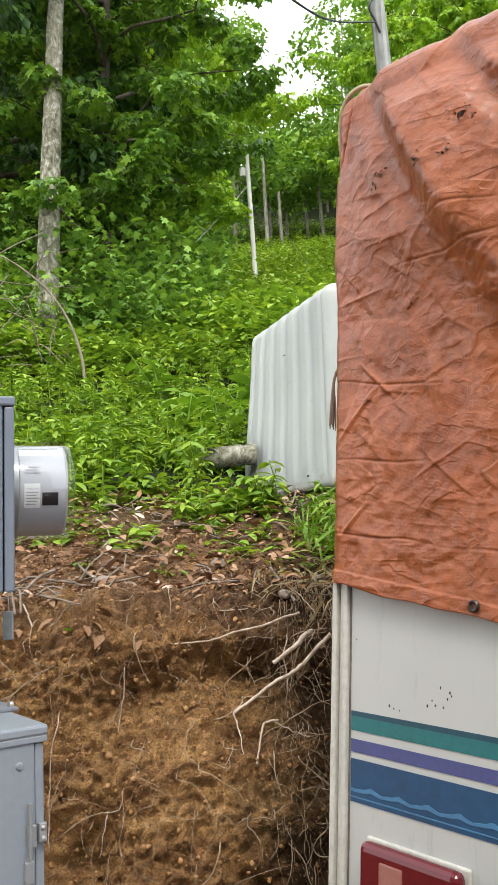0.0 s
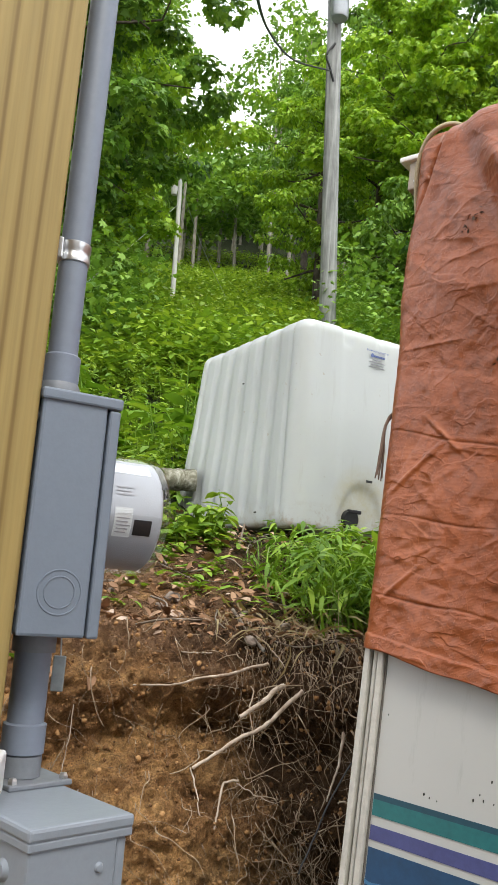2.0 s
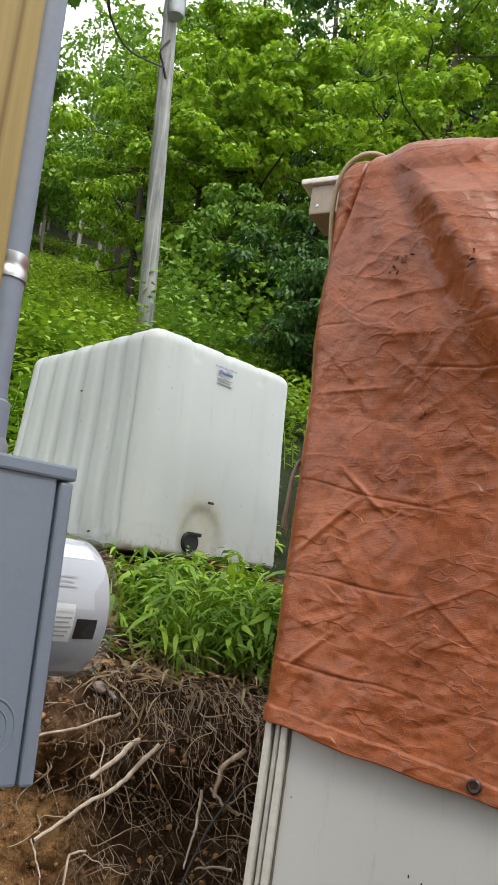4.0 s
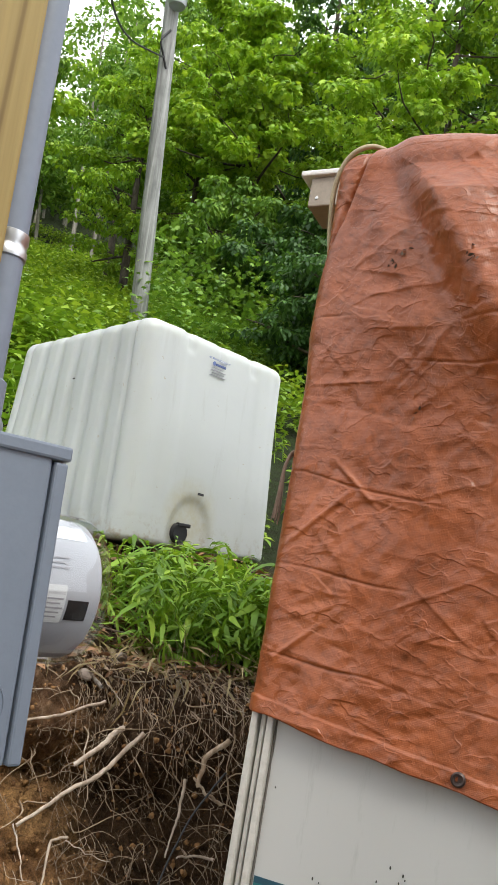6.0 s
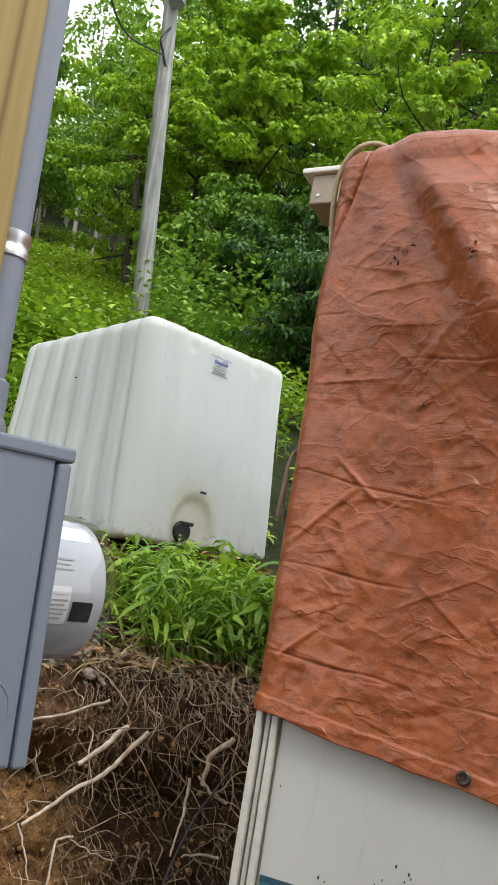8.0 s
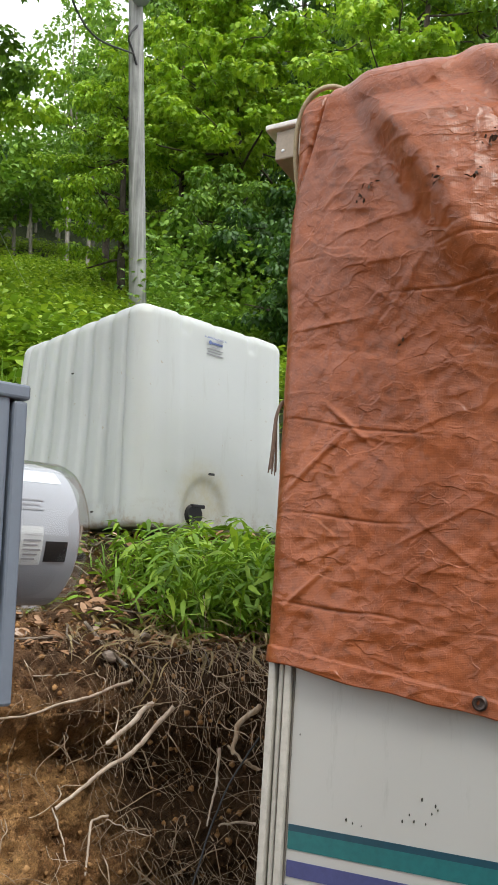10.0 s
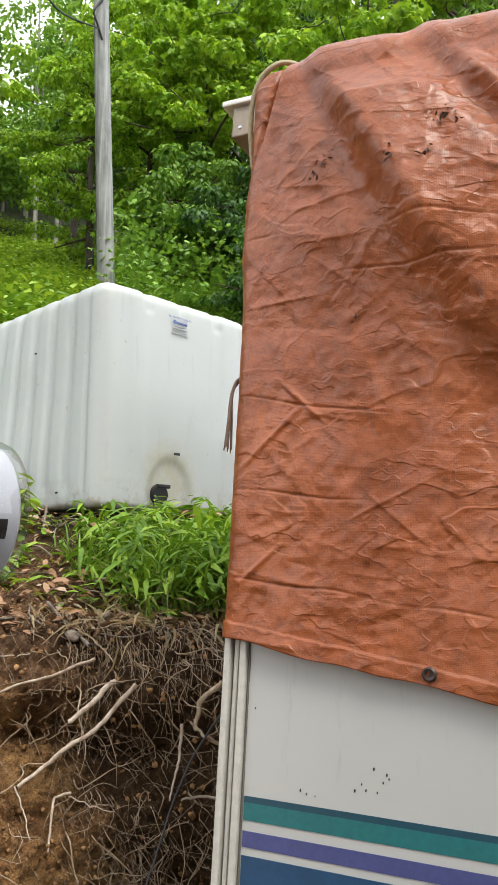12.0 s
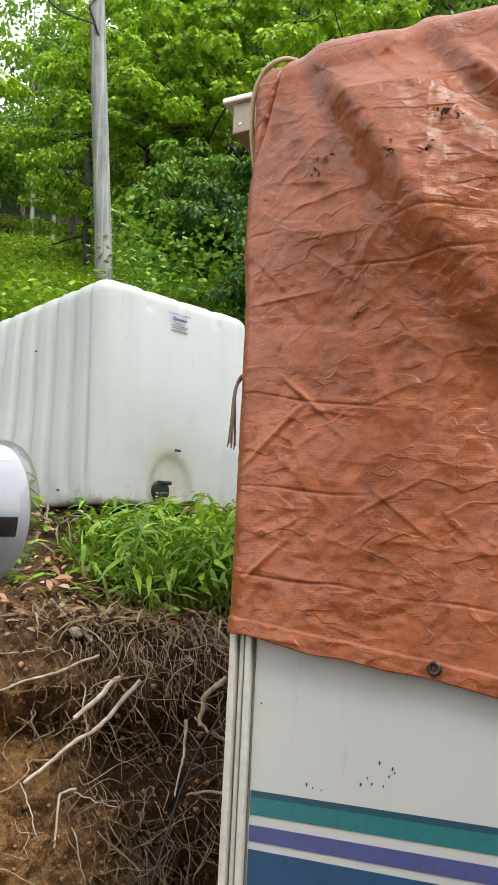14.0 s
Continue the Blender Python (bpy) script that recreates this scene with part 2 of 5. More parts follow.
def paint(name, c, rough=0.45, wear=0.25, metal=0.0, grain=60, spec=0.5):
    k = Mat(name, rough, metal, spec)
    lo, hi = tuple(v * (1 - wear) for v in c), tuple(min(1, v * (1 + wear * 0.6)) for v in c)
    k.colour(k.mix(0.5, k.ramp(k.noise(3.5, 4), (0.3, lo), (0.7, hi)), k.ramp(k.noise(grain, 5, 0.7), (0.3, lo), (0.6, hi))))
    return k.bump(k.noise(grain * 2, 3), 0.08, 0.002).m


TEAL = paint("teal_decal", (0.012, 0.13, 0.138), 0.4)
DKTEAL = paint("dark_teal_decal", (0.008, 0.055, 0.085), 0.4)
PURPLE = paint("violet_blue_decal", (0.055, 0.066, 0.19), 0.4)
NAVY = paint("navy_decal", (0.01, 0.056, 0.13), 0.42, 0.4, grain=25)
WAVEBLUE = paint("pale_blue_decal", (0.05, 0.16, 0.3), 0.45)
TRIM = paint("camper_trim", (0.46, 0.45, 0.41), 0.4)
SEAL = paint("grimy_sealant", (0.12, 0.11, 0.095), 0.7)
GREYBOX = paint("grey_enamel", (0.165, 0.2, 0.255), 0.42, 0.08, grain=90)
GREYBOX2 = paint("pale_grey_enamel", (0.25, 0.285, 0.33), 0.42, 0.08, grain=90)
CONDUIT = paint("grey_conduit", (0.2, 0.235, 0.3), 0.5, 0.1)
DKCONDUIT = paint("cast_grey_fitting", (0.2, 0.22, 0.25), 0.5, 0.2)
ZINC = paint("zinc_plate", (0.6, 0.61, 0.62), 0.32, 0.12, 0.85)
STEEL = paint("galvanised_steel", (0.4, 0.42, 0.44), 0.42, 0.2, 0.6)
VINYL = paint("white_vinyl", (0.78, 0.79, 0.79), 0.35, 0.05)
METERWHITE = paint("meter_body_white", (0.41, 0.43, 0.48), 0.35, 0.05)
CHROME = paint("highlight_metal", (0.8, 0.81, 0.83), 0.14, 0.05, 0.9)
BLACK = paint("black_plastic", (0.012, 0.012, 0.014), 0.35)
LABELWHITE = paint("paper_label", (0.68, 0.7, 0.72), 0.5, 0.06)
INKBLUE = paint("blue_ink", (0.09, 0.13, 0.3), 0.6)
INKGREY = paint("grey_ink", (0.33, 0.33, 0.36), 0.6)
REDLENS = paint("red_lens", (0.1, 0.004, 0.009), 0.18, 0.15)
PLATE = paint("lens_plate", (0.3, 0.12, 0.1), 0.35)
EAVE = paint("beige_fascia", (0.3, 0.255, 0.2), 0.6, 0.25)
EAVEWHITE = paint("white_cap", (0.72, 0.71, 0.68), 0.45)
ROPE = paint("tan_rope", (0.4, 0.34, 0.22), 0.85, 0.35, grain=150)
ROPEDARK = paint("weathered_rope", (0.16, 0.11, 0.085), 0.9, 0.4, grain=150)
CABLE = paint("black_cable", (0.02, 0.02, 0.022), 0.55)
BRASS = paint("tarnished_ring", (0.06, 0.045, 0.04), 0.4, 0.3, 0.7)
RUBBER = paint("rubber", (0.03, 0.03, 0.03), 0.8)
SPECK = paint("dark_speck", (0.03, 0.03, 0.025), 0.8)
SCRAP = paint("dry_leaf_scrap", (0.07, 0.045, 0.03), 0.85)
CLEAR = paint("milky_plastic", (0.3, 0.33, 0.34), 0.25)
STRAW = leaf_material("dry_grass", (0.12, 0.085, 0.04), (0.24, 0.185, 0.09), (0.4, 0.33, 0.18), 0.25)
STONE = paint("pale_stone", (0.26, 0.21, 0.17), 0.85, 0.35)

k = Mat("meter_glass", 0.03)
clear = k.node("ShaderNodeBsdfTransparent")
clear.inputs[0].default_value = (0.97, 0.98, 0.98, 1)
gloss = k.node("ShaderNodeBsdfGlossy", Roughness=0.04)
rim = k.node("ShaderNodeLayerWeight", Blend=0.35)
fres = k.node("ShaderNodeMapRange")
fres.inputs[1].default_value, fres.inputs[2].default_value, fres.inputs[3].default_value, fres.inputs[4].default_value = 0.2, 1.0, 0.06, 0.5
k.link(rim.outputs["Facing"], fres.inputs[0])
mx = k.node("ShaderNodeMixShader")
k.link(fres.outputs[0], mx.inputs[0])
k.link(clear.outputs[0], mx.inputs[1])
k.link(gloss.outputs[0], mx.inputs[2])
k.link(mx.outputs[0], k.t.nodes["Material Output"].inputs[0])
GLASS = k.m

# treated post: long grain with darker rings, upright
k = Mat("treated_pine", 0.6, 0, 0.35)
wv = k.node("ShaderNodeTexWave", Scale=11.0, Distortion=5.0, Detail=2.0)
wv.bands_direction = "X"
k.link(k.place((1, 0.8, 0.05)), wv.inputs["Vector"])
ring = k.ramp(wv.outputs["Fac"], (0.0, (0.19, 0.125, 0.04)), (0.1, (0.28, 0.2, 0.068)), (0.5, (0.33, 0.245, 0.09)), (1.0, (0.32, 0.235, 0.085)))
fib = k.ramp(k.noise(90, 5, 0.6, (1, 1, 0.03)), (0.3, 0.82), (0.65, 1.08))
k.colour(k.mix(1.0, ring, fib, "MULTIPLY"))
PINE = k.bump(k.noise(90, 4, 0.6, (1, 1, 0.03)), 0.25, 0.003).m


# ---- mesh helpers ----
def link_mesh(name, verts, faces, mat, parent=None, label="", smooth=False):
    me = bpy.data.meshes.new(name)
    verts = np.asarray(verts, dtype=np.float32).reshape(-1, 3)
    if isinstance(faces, np.ndarray):
        n, w = faces.shape
        me.vertices.add(len(verts))
        me.vertices.foreach_set("co", verts.ravel())
        me.loops.add(n * w)
        me.loops.foreach_set("vertex_index", faces.astype(np.int32).ravel())
        me.polygons.add(n)
        me.polygons.foreach_set("loop_start", np.arange(0, n * w, w, dtype=np.int32))
        me.update(calc_edges=True)
    else:
        me.from_pydata(verts.tolist(), [], faces)
    if smooth:
        me.polygons.foreach_set("use_smooth", np.ones(len(me.polygons), dtype=bool))
    me.materials.append(mat)
    ob = new(name, me)
    ob.parent = parent
    if label:
        tagged(ob, label)
    return ob


def part(name, bm, mat, parent=None, label="", smooth=False):
    me = bpy.data.meshes.new(name)
    bm.to_mesh(me)
    bm.free()
    if smooth:
        me.polygons.foreach_set("use_smooth", np.ones(len(me.polygons), dtype=bool))
        me.set_sharp_from_angle(angle=radians(40))
    me.materials.append(mat)
    ob = new(name, me)
    ob.parent = parent
    if label:
        tagged(ob, label)
    return ob


def thing(name, m, label, category, group=""):
    ob = new(name)
    ob.empty_display_size = 0.1
    ob.matrix_world = m
    return tagged(ob, label, category, group)


def box(x0, x1, y0, y1, z0, z1, bevel=0.0, seg=2):
    bm = bmesh.new()
    bmesh.ops.create_cube(bm, size=1, matrix=Matrix.Translation(((x0 + x1) / 2, (y0 + y1) / 2, (z0 + z1) / 2)) @ Matrix.Diagonal((x1 - x0, y1 - y0, z1 - z0, 1)))
    if bevel:
        bmesh.ops.bevel(bm, geom=bm.edges[:], offset=bevel, segments=seg, affect="EDGES", profile=0.5)
    return bm


def lathe(profile, m=Matrix(), n=32):
    """A turned shape round local z from (radius, height) pairs."""
    bm = bmesh.new()
    rings = []
    for r, z in profile:
        rings.append([bm.verts.new(m @ Vector((r * math.cos(2 * math.pi * i / n), r * math.sin(2 * math.pi * i / n), z))) for i in range(n)])
    for a, b in zip(rings, rings[1:]):
        for i in range(n):
            bm.faces.new((a[i], a[(i + 1) % n], b[(i + 1) % n], b[i]))
    if profile[0][0] > 1e-6:
        bm.faces.new(rings[0][::-1])
    if profile[-1][0] > 1e-6:
        bm.faces.new(rings[-1])
    bmesh.ops.remove_doubles(bm, verts=bm.verts[:], dist=1e-6)
    bmesh.ops.recalc_face_normals(bm, faces=bm.faces[:])
    return bm


def tube(pts, radii, sides=6):
    """Vertices and quads of a tapered tube along pts."""
    pts = np.asarray(pts, float)
    n = len(pts)
    radii = np.broadcast_to(np.asarray(radii, float), (n,))
    tan = np.gradient(pts, axis=0)
    tan /= np.linalg.norm(tan, axis=1)[:, None] + 1e-9
    ref = np.array((0.0, 0.0, 1.0)) if abs(tan[0][2]) < 0.9 else np.array((1.0, 0.0, 0.0))
    a = np.cross(tan, ref)
    a /= np.linalg.norm(a, axis=1)[:, None] + 1e-9
    b = np.cross(tan, a)
    ang = np.arange(sides) * 2 * math.pi / sides
    v = pts[:, None] + radii[:, None, None] * (np.cos(ang)[None, :, None] * a[:, None] + np.sin(ang)[None, :, None] * b[:, None])
    i, j = np.meshgrid(np.arange(n - 1), np.arange(sides), indexing="ij")
    j2 = (j + 1) % sides
    f = np.stack((i * sides + j, i * sides + j2, (i + 1) * sides + j2, (i + 1) * sides + j), -1).reshape(-1, 4)
    return v.reshape(-1, 3), f


def join(pieces):
    """One vertex and one face array out of many."""
    vs, fs, off = [], [], 0
    for v, f in pieces:
        vs.append(v)
        fs.append(f + off)
        off += len(v)
    return np.concatenate(vs), np.concatenate(fs)


def smooth_path(pts, n):
    """A Catmull-Rom line through pts."""
    p = np.asarray(pts, float)
    p = np.vstack((2 * p[0] - p[1], p, 2 * p[-1] - p[-2]))
    out = []
    for u in np.linspace(0, len(p) - 3 - 1e-6, n):
        i = int(u)
        t = u - i
        a, b, c, d = p[i:i + 4]
        out.append(0.5 * (2 * b + (c - a) * t + (2 * a - 5 * b + 4 * c - d) * t * t + (3 * b - a - 3 * c + d) * t ** 3))
    return np.array(out)


# leaf outlines, unit long: a lobed one, a broad one and a plain one
MAPLE_LEAF = (np.array([(0, 0.4, 0), (0, 0, 0), (0.42, 0.12, -0.08), (0.26, 0.36, 0), (0.52, 0.68, -0.12), (0.17, 0.64, -0.02), (0, 1, -0.12), (-0.17, 0.64, -0.02), (-0.52, 0.68, -0.12), (-0.26, 0.36, 0), (-0.42, 0.12, -0.08)]),
              np.array([(0, i, i % 10 + 1) for i in range(1, 11)]))
OVAL_LEAF = (np.array([(0, 0, 0), (0.2, 0.3, 0.05), (0.17, 0.68, 0.03), (0, 1, -0.14), (-0.17, 0.68, 0.03), (-0.2, 0.3, 0.05), (0, 0.5, -0.02)]),
             np.array([(6, 0, 1), (6, 1, 2), (6, 2, 3), (6, 3, 4), (6, 4, 5), (6, 5, 0)]))
RHOMB_LEAF = (np.array([(0, 0, 0), (0.3, 0.5, 0.07), (0, 1, -0.1), (-0.3, 0.5, 0.07)]), np.array([(0, 1, 2), (0, 2, 3)]))
BLADE_LEAF = (np.array([(-0.022, 0, 0), (0.022, 0, 0), (0.02, 0.4, 0.03), (-0.02, 0.4, 0.03), (0.014, 0.75, -0.06), (-0.014, 0.75, -0.06), (0, 1, -0.26)]), np.array([(0, 1, 2), (0, 2, 3), (3, 2, 4), (3, 4, 5), (5, 4, 6)]))
LANCE_LEAF = (np.array([(0, 0, 0), (0.1, 0.3, 0.02), (0.08, 0.62, -0.06), (0, 1, -0.3), (-0.08, 0.62, -0.06), (-0.1, 0.3, 0.02)]), np.array([(0, 1, 5), (1, 2, 4), (1, 4, 5), (2, 3, 4)]))


def leaves(shape, pos, size, heading, droop, roll):
    """Vertices and triangles of leaves at pos that point to heading, hang by droop and lean by roll (radians)."""
    tv, tf = shape
    n = len(pos)
    fwd = np.stack((np.sin(heading) * np.cos(droop), np.cos(heading) * np.cos(droop), -np.sin(droop)), 1)
    side = np.stack((np.cos(heading), -np.sin(heading), np.zeros(n)), 1)
    up = np.cross(side, fwd)
    s2 = side * np.cos(roll)[:, None] + up * np.sin(roll)[:, None]
    u2 = np.cross(s2, fwd)
    v = pos[:, None] + size[:, None, None] * (tv[None, :, :1] * s2[:, None] + tv[None, :, 1:2] * fwd[:, None] + tv[None, :, 2:] * u2[:, None])
    f = tf[None] + (np.arange(n) * len(tv))[:, None, None]
    return v.reshape(-1, 3), f.reshape(-1, 3)


def random_leaves(shape, pos, lo, hi, droop=(0.1, 0.7), roll=0.5):
    n = len(pos)
    return leaves(shape, pos, RNG.uniform(lo, hi, n), RNG.uniform(0, 2 * math.pi, n), RNG.uniform(*droop, n), RNG.normal(0, roll, n))


# ---- the ground: one swept sheet with the cut bank in it ----
PROFILE = [(-60, 0.0), (-12, 0.0), (0, 0.0), (1.6, 0.0), (2.2, 0.03), (2.36, 0.15), (2.46, 0.45), (2.56, 0.75), (2.64, 0.95), (2.74, 1.08), (2.77, 1.2), (2.8, 1.3),
           (2.92, 1.4), (3.1, 1.46), (3.5, 1.61), (3.85, 1.76), (4.3, 1.84), (5.3, 1.98), (9, 3.7), (16, 6.67), (30, 12.3), (48, 19.6), (70, 31), (110, 56), (200, 80), (600, 40), (2500, 0)]


def swell(x, y):
    """A low shoulder of ground beside the tank."""
    return 0.15 / (1 + np.exp((np.asarray(x) + 0.02) / 0.05)) * np.exp(-((np.asarray(y) - 4.95) / 0.55) ** 2)


def hill(x, y):
    """Height of the slope above the bank, without its small bumps."""
    ys, zs = zip(*PROFILE)
    return swell(x, y) + np.interp(y, ys[12:], zs[12:]) + 0.012 * np.maximum(np.asarray(y) - 8, 0) * np.tanh((np.asarray(x) - 1) * 0.15)


def rough(x, y, z):
    p = Vector((x, y, z))
    a = 0.10 * noise.noise(p * 1.6) + 0.06 * noise.noise(p * 4.1 + Vector((3, 1, 7))) + 0.035 * noise.noise(p * 9.3)
    return a + 0.035 * abs(noise.noise(p * 17)) + 0.03 * noise.noise(p * 33) + 0.018 * noise.noise(p * 66)


SURFACE = []


def build_ground():
    xs = np.concatenate((-np.geomspace(2500, 2.2, 34), np.linspace(-2.0, -1.15, 26), np.linspace(-1.12, 0.95, 270), np.linspace(1.0, 2.0, 22), np.geomspace(2.2, 2500, 34)))
    py, pz = np.array(PROFILE).T
    d = np.concatenate(((0,), np.cumsum(np.hypot(np.diff(py), np.diff(pz)))))
    i0, i1 = d[4], d[16]
    ds = np.concatenate((np.linspace(0, d[4], 30)[:-1], np.linspace(i0, i1, 400)[:-1], i1 + np.geomspace(0.02, d[-1] - i1, 130)))
    ys, zs = np.interp(ds, d, py), np.interp(ds, d, pz)
    ny, nz = -np.gradient(zs), np.gradient(ys)
    ln = np.hypot(ny, nz)
    ny, nz = ny / ln, nz / ln
    verts = []
    for y, z, a, b in zip(ys, zs, ny, nz):
        fine = 0 if y < 1.5 or y > 60 else 1
        face = 1.0 if 0.1 < z < 1.42 and y < 3.2 else 0.22
        for x in xs:
            k = 0.0
            if fine and abs(x) < 30:
                k = rough(x, y, z) * face
                if face == 1.0 and abs(x) < 2.5:
                    k -= 0.10 * math.exp(-((z - 1.14) / 0.07) ** 2) * (0.5 + 0.5 * math.tanh(6 * noise.noise(Vector((x * 2.2, 0, 5)))))
                    k -= 0.24 * math.exp(-((z - 0.72) / 0.34) ** 2 - ((x - 0.3) / 0.26) ** 2)
                    k -= 0.13 * math.exp(-((z - 1.2) / 0.06) ** 2 - ((x + 0.02) / 0.16) ** 2)
                    k -= 0.13 * math.exp(-((z - 0.72) / 0.1) ** 2 - ((x + 0.52) / 0.12) ** 2)
                    k -= 0.07 * math.exp(-((z - 1.02) / 0.05) ** 2 - ((x + 0.05) / 0.1) ** 2)
                    k += 0.10 * math.exp(-((z - 0.7) / 0.35) ** 2 - ((x + 0.25) / 0.22) ** 2)
            h = 0.012 * max(y - 8, 0) * math.tanh((x - 1) * 0.15) if y < 110 else 0.0
            if 3 < y < 8 and abs(x) < 60:
                h += float(swell(x, y))
            verts.append((x, y + a * k, z + b * k + h))
    n, m = len(ys), len(xs)
    grid = np.array(verts).reshape(n, m, 3)
    SURFACE.append(grid[(ys > 2.2) & (ys < 4.3)][:, (xs > -1.15) & (xs < 1.0)].reshape(-1, 3))
    i, j = np.meshgrid(np.arange(n - 1), np.arange(m - 1), indexing="ij")
    f = np.stack((i * m + j, i * m + j + 1, (i + 1) * m + j + 1, (i + 1) * m + j), -1).reshape(-1, 4)
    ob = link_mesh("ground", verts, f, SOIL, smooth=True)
    return tagged(ob, "cut clay bank below a leaf-littered hillside slope", "ground", kind="structure")


build_ground()

# unseen wall behind the camera, added to keep sky light off near things
wall = part("unseen_house_wall", box(-8.0, 2.4, -3.2, -3.0, 0.0, 6.0), VINYL)
tagged(wall, "unseen plain house wall, added to block sky light", "wall", kind="structure")


# ---- camper under its tarp ----
RV = pose(0.1943, 1.9535, 1.48, -4.16, 1.62, -49.8) @ Matrix.Translation((0, 0, -1.48))


def strip(x0, x1, z0, z1, y, wave=0.0):
    """A thin proud band on the rear wall."""
    n = 2 if not wave else 240
    bm = bmesh.new()
    low, up = [], []
    for i in range(n):
        x = x0 + (x1 - x0) * i / (n - 1)
        w = 0.0
        if wave:
            ph = (x / 0.075) % 1.0
            w = wave * (math.exp(-((ph - 0.35) / 0.16) ** 2) - 0.4 * math.exp(-((ph - 0.75) / 0.12) ** 2))
        up.append((bm.verts.new((x, y, z1 + w)), bm.verts.new((x, 0.004, z1 + w))))
        low.append((bm.verts.new((x, y, z0 + w * 0.55)), bm.verts.new((x, 0.004, z0 + w * 0.55))))
    for i in range(n - 1):
        bm.faces.new((low[i][0], low[i + 1][0], up[i + 1][0], up[i][0]))
        bm.faces.new((up[i][0], up[i + 1][0], up[i + 1][1], up[i][1]))
        bm.faces.new((low[i][1], low[i + 1][1], low[i + 1][0], low[i][0]))
    return bm


def build_camper():
    rv = thing("travel_trailer", RV, "white travel trailer with teal and blue stripes, covered by a tarp", "trailer")
    part("rear_wall", box(0.03, 2.36, 0.0, 0.05, 0.42, 2.6), PANEL, rv, "white fibreglass panel")
    part("side_wall", box(-0.004, 0.03, 0.03, 6.0, 0.42, 2.6, 0.004), PANEL, rv)
    part("side_wall", box(2.36, 2.4, 0.03, 6.0, 0.42, 2.6, 0.004), PANEL, rv)
    part("front_wall", box(0.03, 2.36, 5.95, 6.0, 0.42, 2.6), PANEL, rv)
    part("floor_frame", box(0.0, 2.4, 0.02, 6.0, 0.34, 0.42, 0.01), STEEL, rv)
    part("roof", box(0.02, 2.38, 0.06, 5.98, 2.6, 2.67, 0.02), EAVEWHITE, rv)
    for x, w in ((-0.012, 0.014), (0.006, 0.010), (0.021, 0.014)):
        part("corner_trim", box(x, x + w, -0.012 if w > 0.012 else -0.004, 0.04, 0.4, 1.487, 0.003), TRIM, rv, "off-white corner moulding")
    bm = bmesh.new()
    v, f = tube([(0.038, -0.001, z + 0.0) for z in np.linspace(0.42, 1.6, 90)], 0.0016 + 0.0009 * RNG.random(90), 6)
    for a in v:
        bm.verts.new(a)
    bm.verts.ensure_lookup_table()
    for q in f:
        bm.faces.new([bm.verts[int(i)] for i in q])
    part("sealant_bead", bm, SEAL, rv, "grimy sealant bead")
    for name, z0, z1, mat in (("stripe", 1.196, 1.207, DKTEAL), ("stripe", 1.166, 1.196, TEAL), ("stripe", 1.121, 1.148, PURPLE), ("stripe", 1.018, 1.107, NAVY)):
        part(name, strip(0.042, 2.33, z0, z1, -0.0015), mat, rv)
    part("wave_line", strip(0.042, 2.33, 1.04, 1.047, -0.0028, 0.007), WAVEBLUE, rv, "pale blue wave line")
    part("wave_line", strip(0.042, 2.33, 1.027, 1.0295, -0.0028), WAVEBLUE, rv)
    for x0 in (0.1, 2.04):
        lamp = part("tail_light", box(x0 - 0.005, x0 + 0.255, -0.008, 0.002, 0.803, 0.96, 0.004), TRIM, rv, "red tail light")
        part("lens", box(x0, x0 + 0.25, -0.042, -0.006, 0.806, 0.957, 0.017, 3), REDLENS, lamp)
        part("reflector", box(x0 + 0.06, x0 + 0.12, -0.0435, -0.04, 0.85, 0.93, 0.003), PLATE, lamp)
    for x, z, r in ((0.25, 1.243, 0.003), (0.262, 1.255, 0.002), (0.283, 1.282, 0.003), (0.3, 1.262, 0.0022), (0.306, 1.275, 0.003), (0.15, 1.23, 0.003), (0.162, 1.226, 0.0018), (0.29, 1.245, 0.002), (0.27, 1.246, 0.0025), (0.055, 1.36, 0.0018), (0.32, 1.45, 0.002), (0.178, 1.224, 0.0014), (0.31, 1.269, 0.002)):
        r *= 0.75
        part("dirt_speck", lathe([(0, 0.0025), (r * 0.8, 0.0015), (r, 0.0)], Matrix.Translation((x, 0, z)) @ pose(0, 0, 0, 90, 0, 0) @ Matrix.Diagonal((0.7, 1.5, 1, 1)), 7), SPECK, rv)
    for y in (2.7, 3.6):
        for x in (0.12, 2.28):
            wheel = part("wheel", lathe([(0.2, -0.09), (0.33, -0.09), (0.35, -0.06), (0.35, 0.06), (0.33, 0.09), (0.2, 0.09)], Matrix.Translation((x, y, 0.35 - (x - 1.2) * 0.0)) @ pose(0, 0, 0, 0, 90, 0), 28), RUBBER, rv)
            part("rim", lathe([(0.0, -0.05), (0.2, -0.05), (0.2, 0.05), (0.0, 0.05)], Matrix.Translation((x, y, 0.35)) @ pose(0, 0, 0, 0, 90, 0), 20), STEEL, wheel)
    # awning housing end that juts out at the roof's side
    ev = part("awning_end", box(-0.208, 0.0, 0.243, 0.36, 2.716, 2.8, 0.004), EAVE, rv, "beige boxed eave end with a white cap")
    part("cap", box(-0.236, 0.0, 0.232, 0.38, 2.802, 2.818, 0.004), EAVEWHITE, ev)
    part("screw", lathe([(0.0, 0.003), (0.004, 0.002), (0.005, 0.0)], Matrix.Translation((-0.185, 0.243, 2.74)) @ pose(0, 0, 0, 90, 0, 0), 10), ZINC, ev)
    return rv


build_camper()


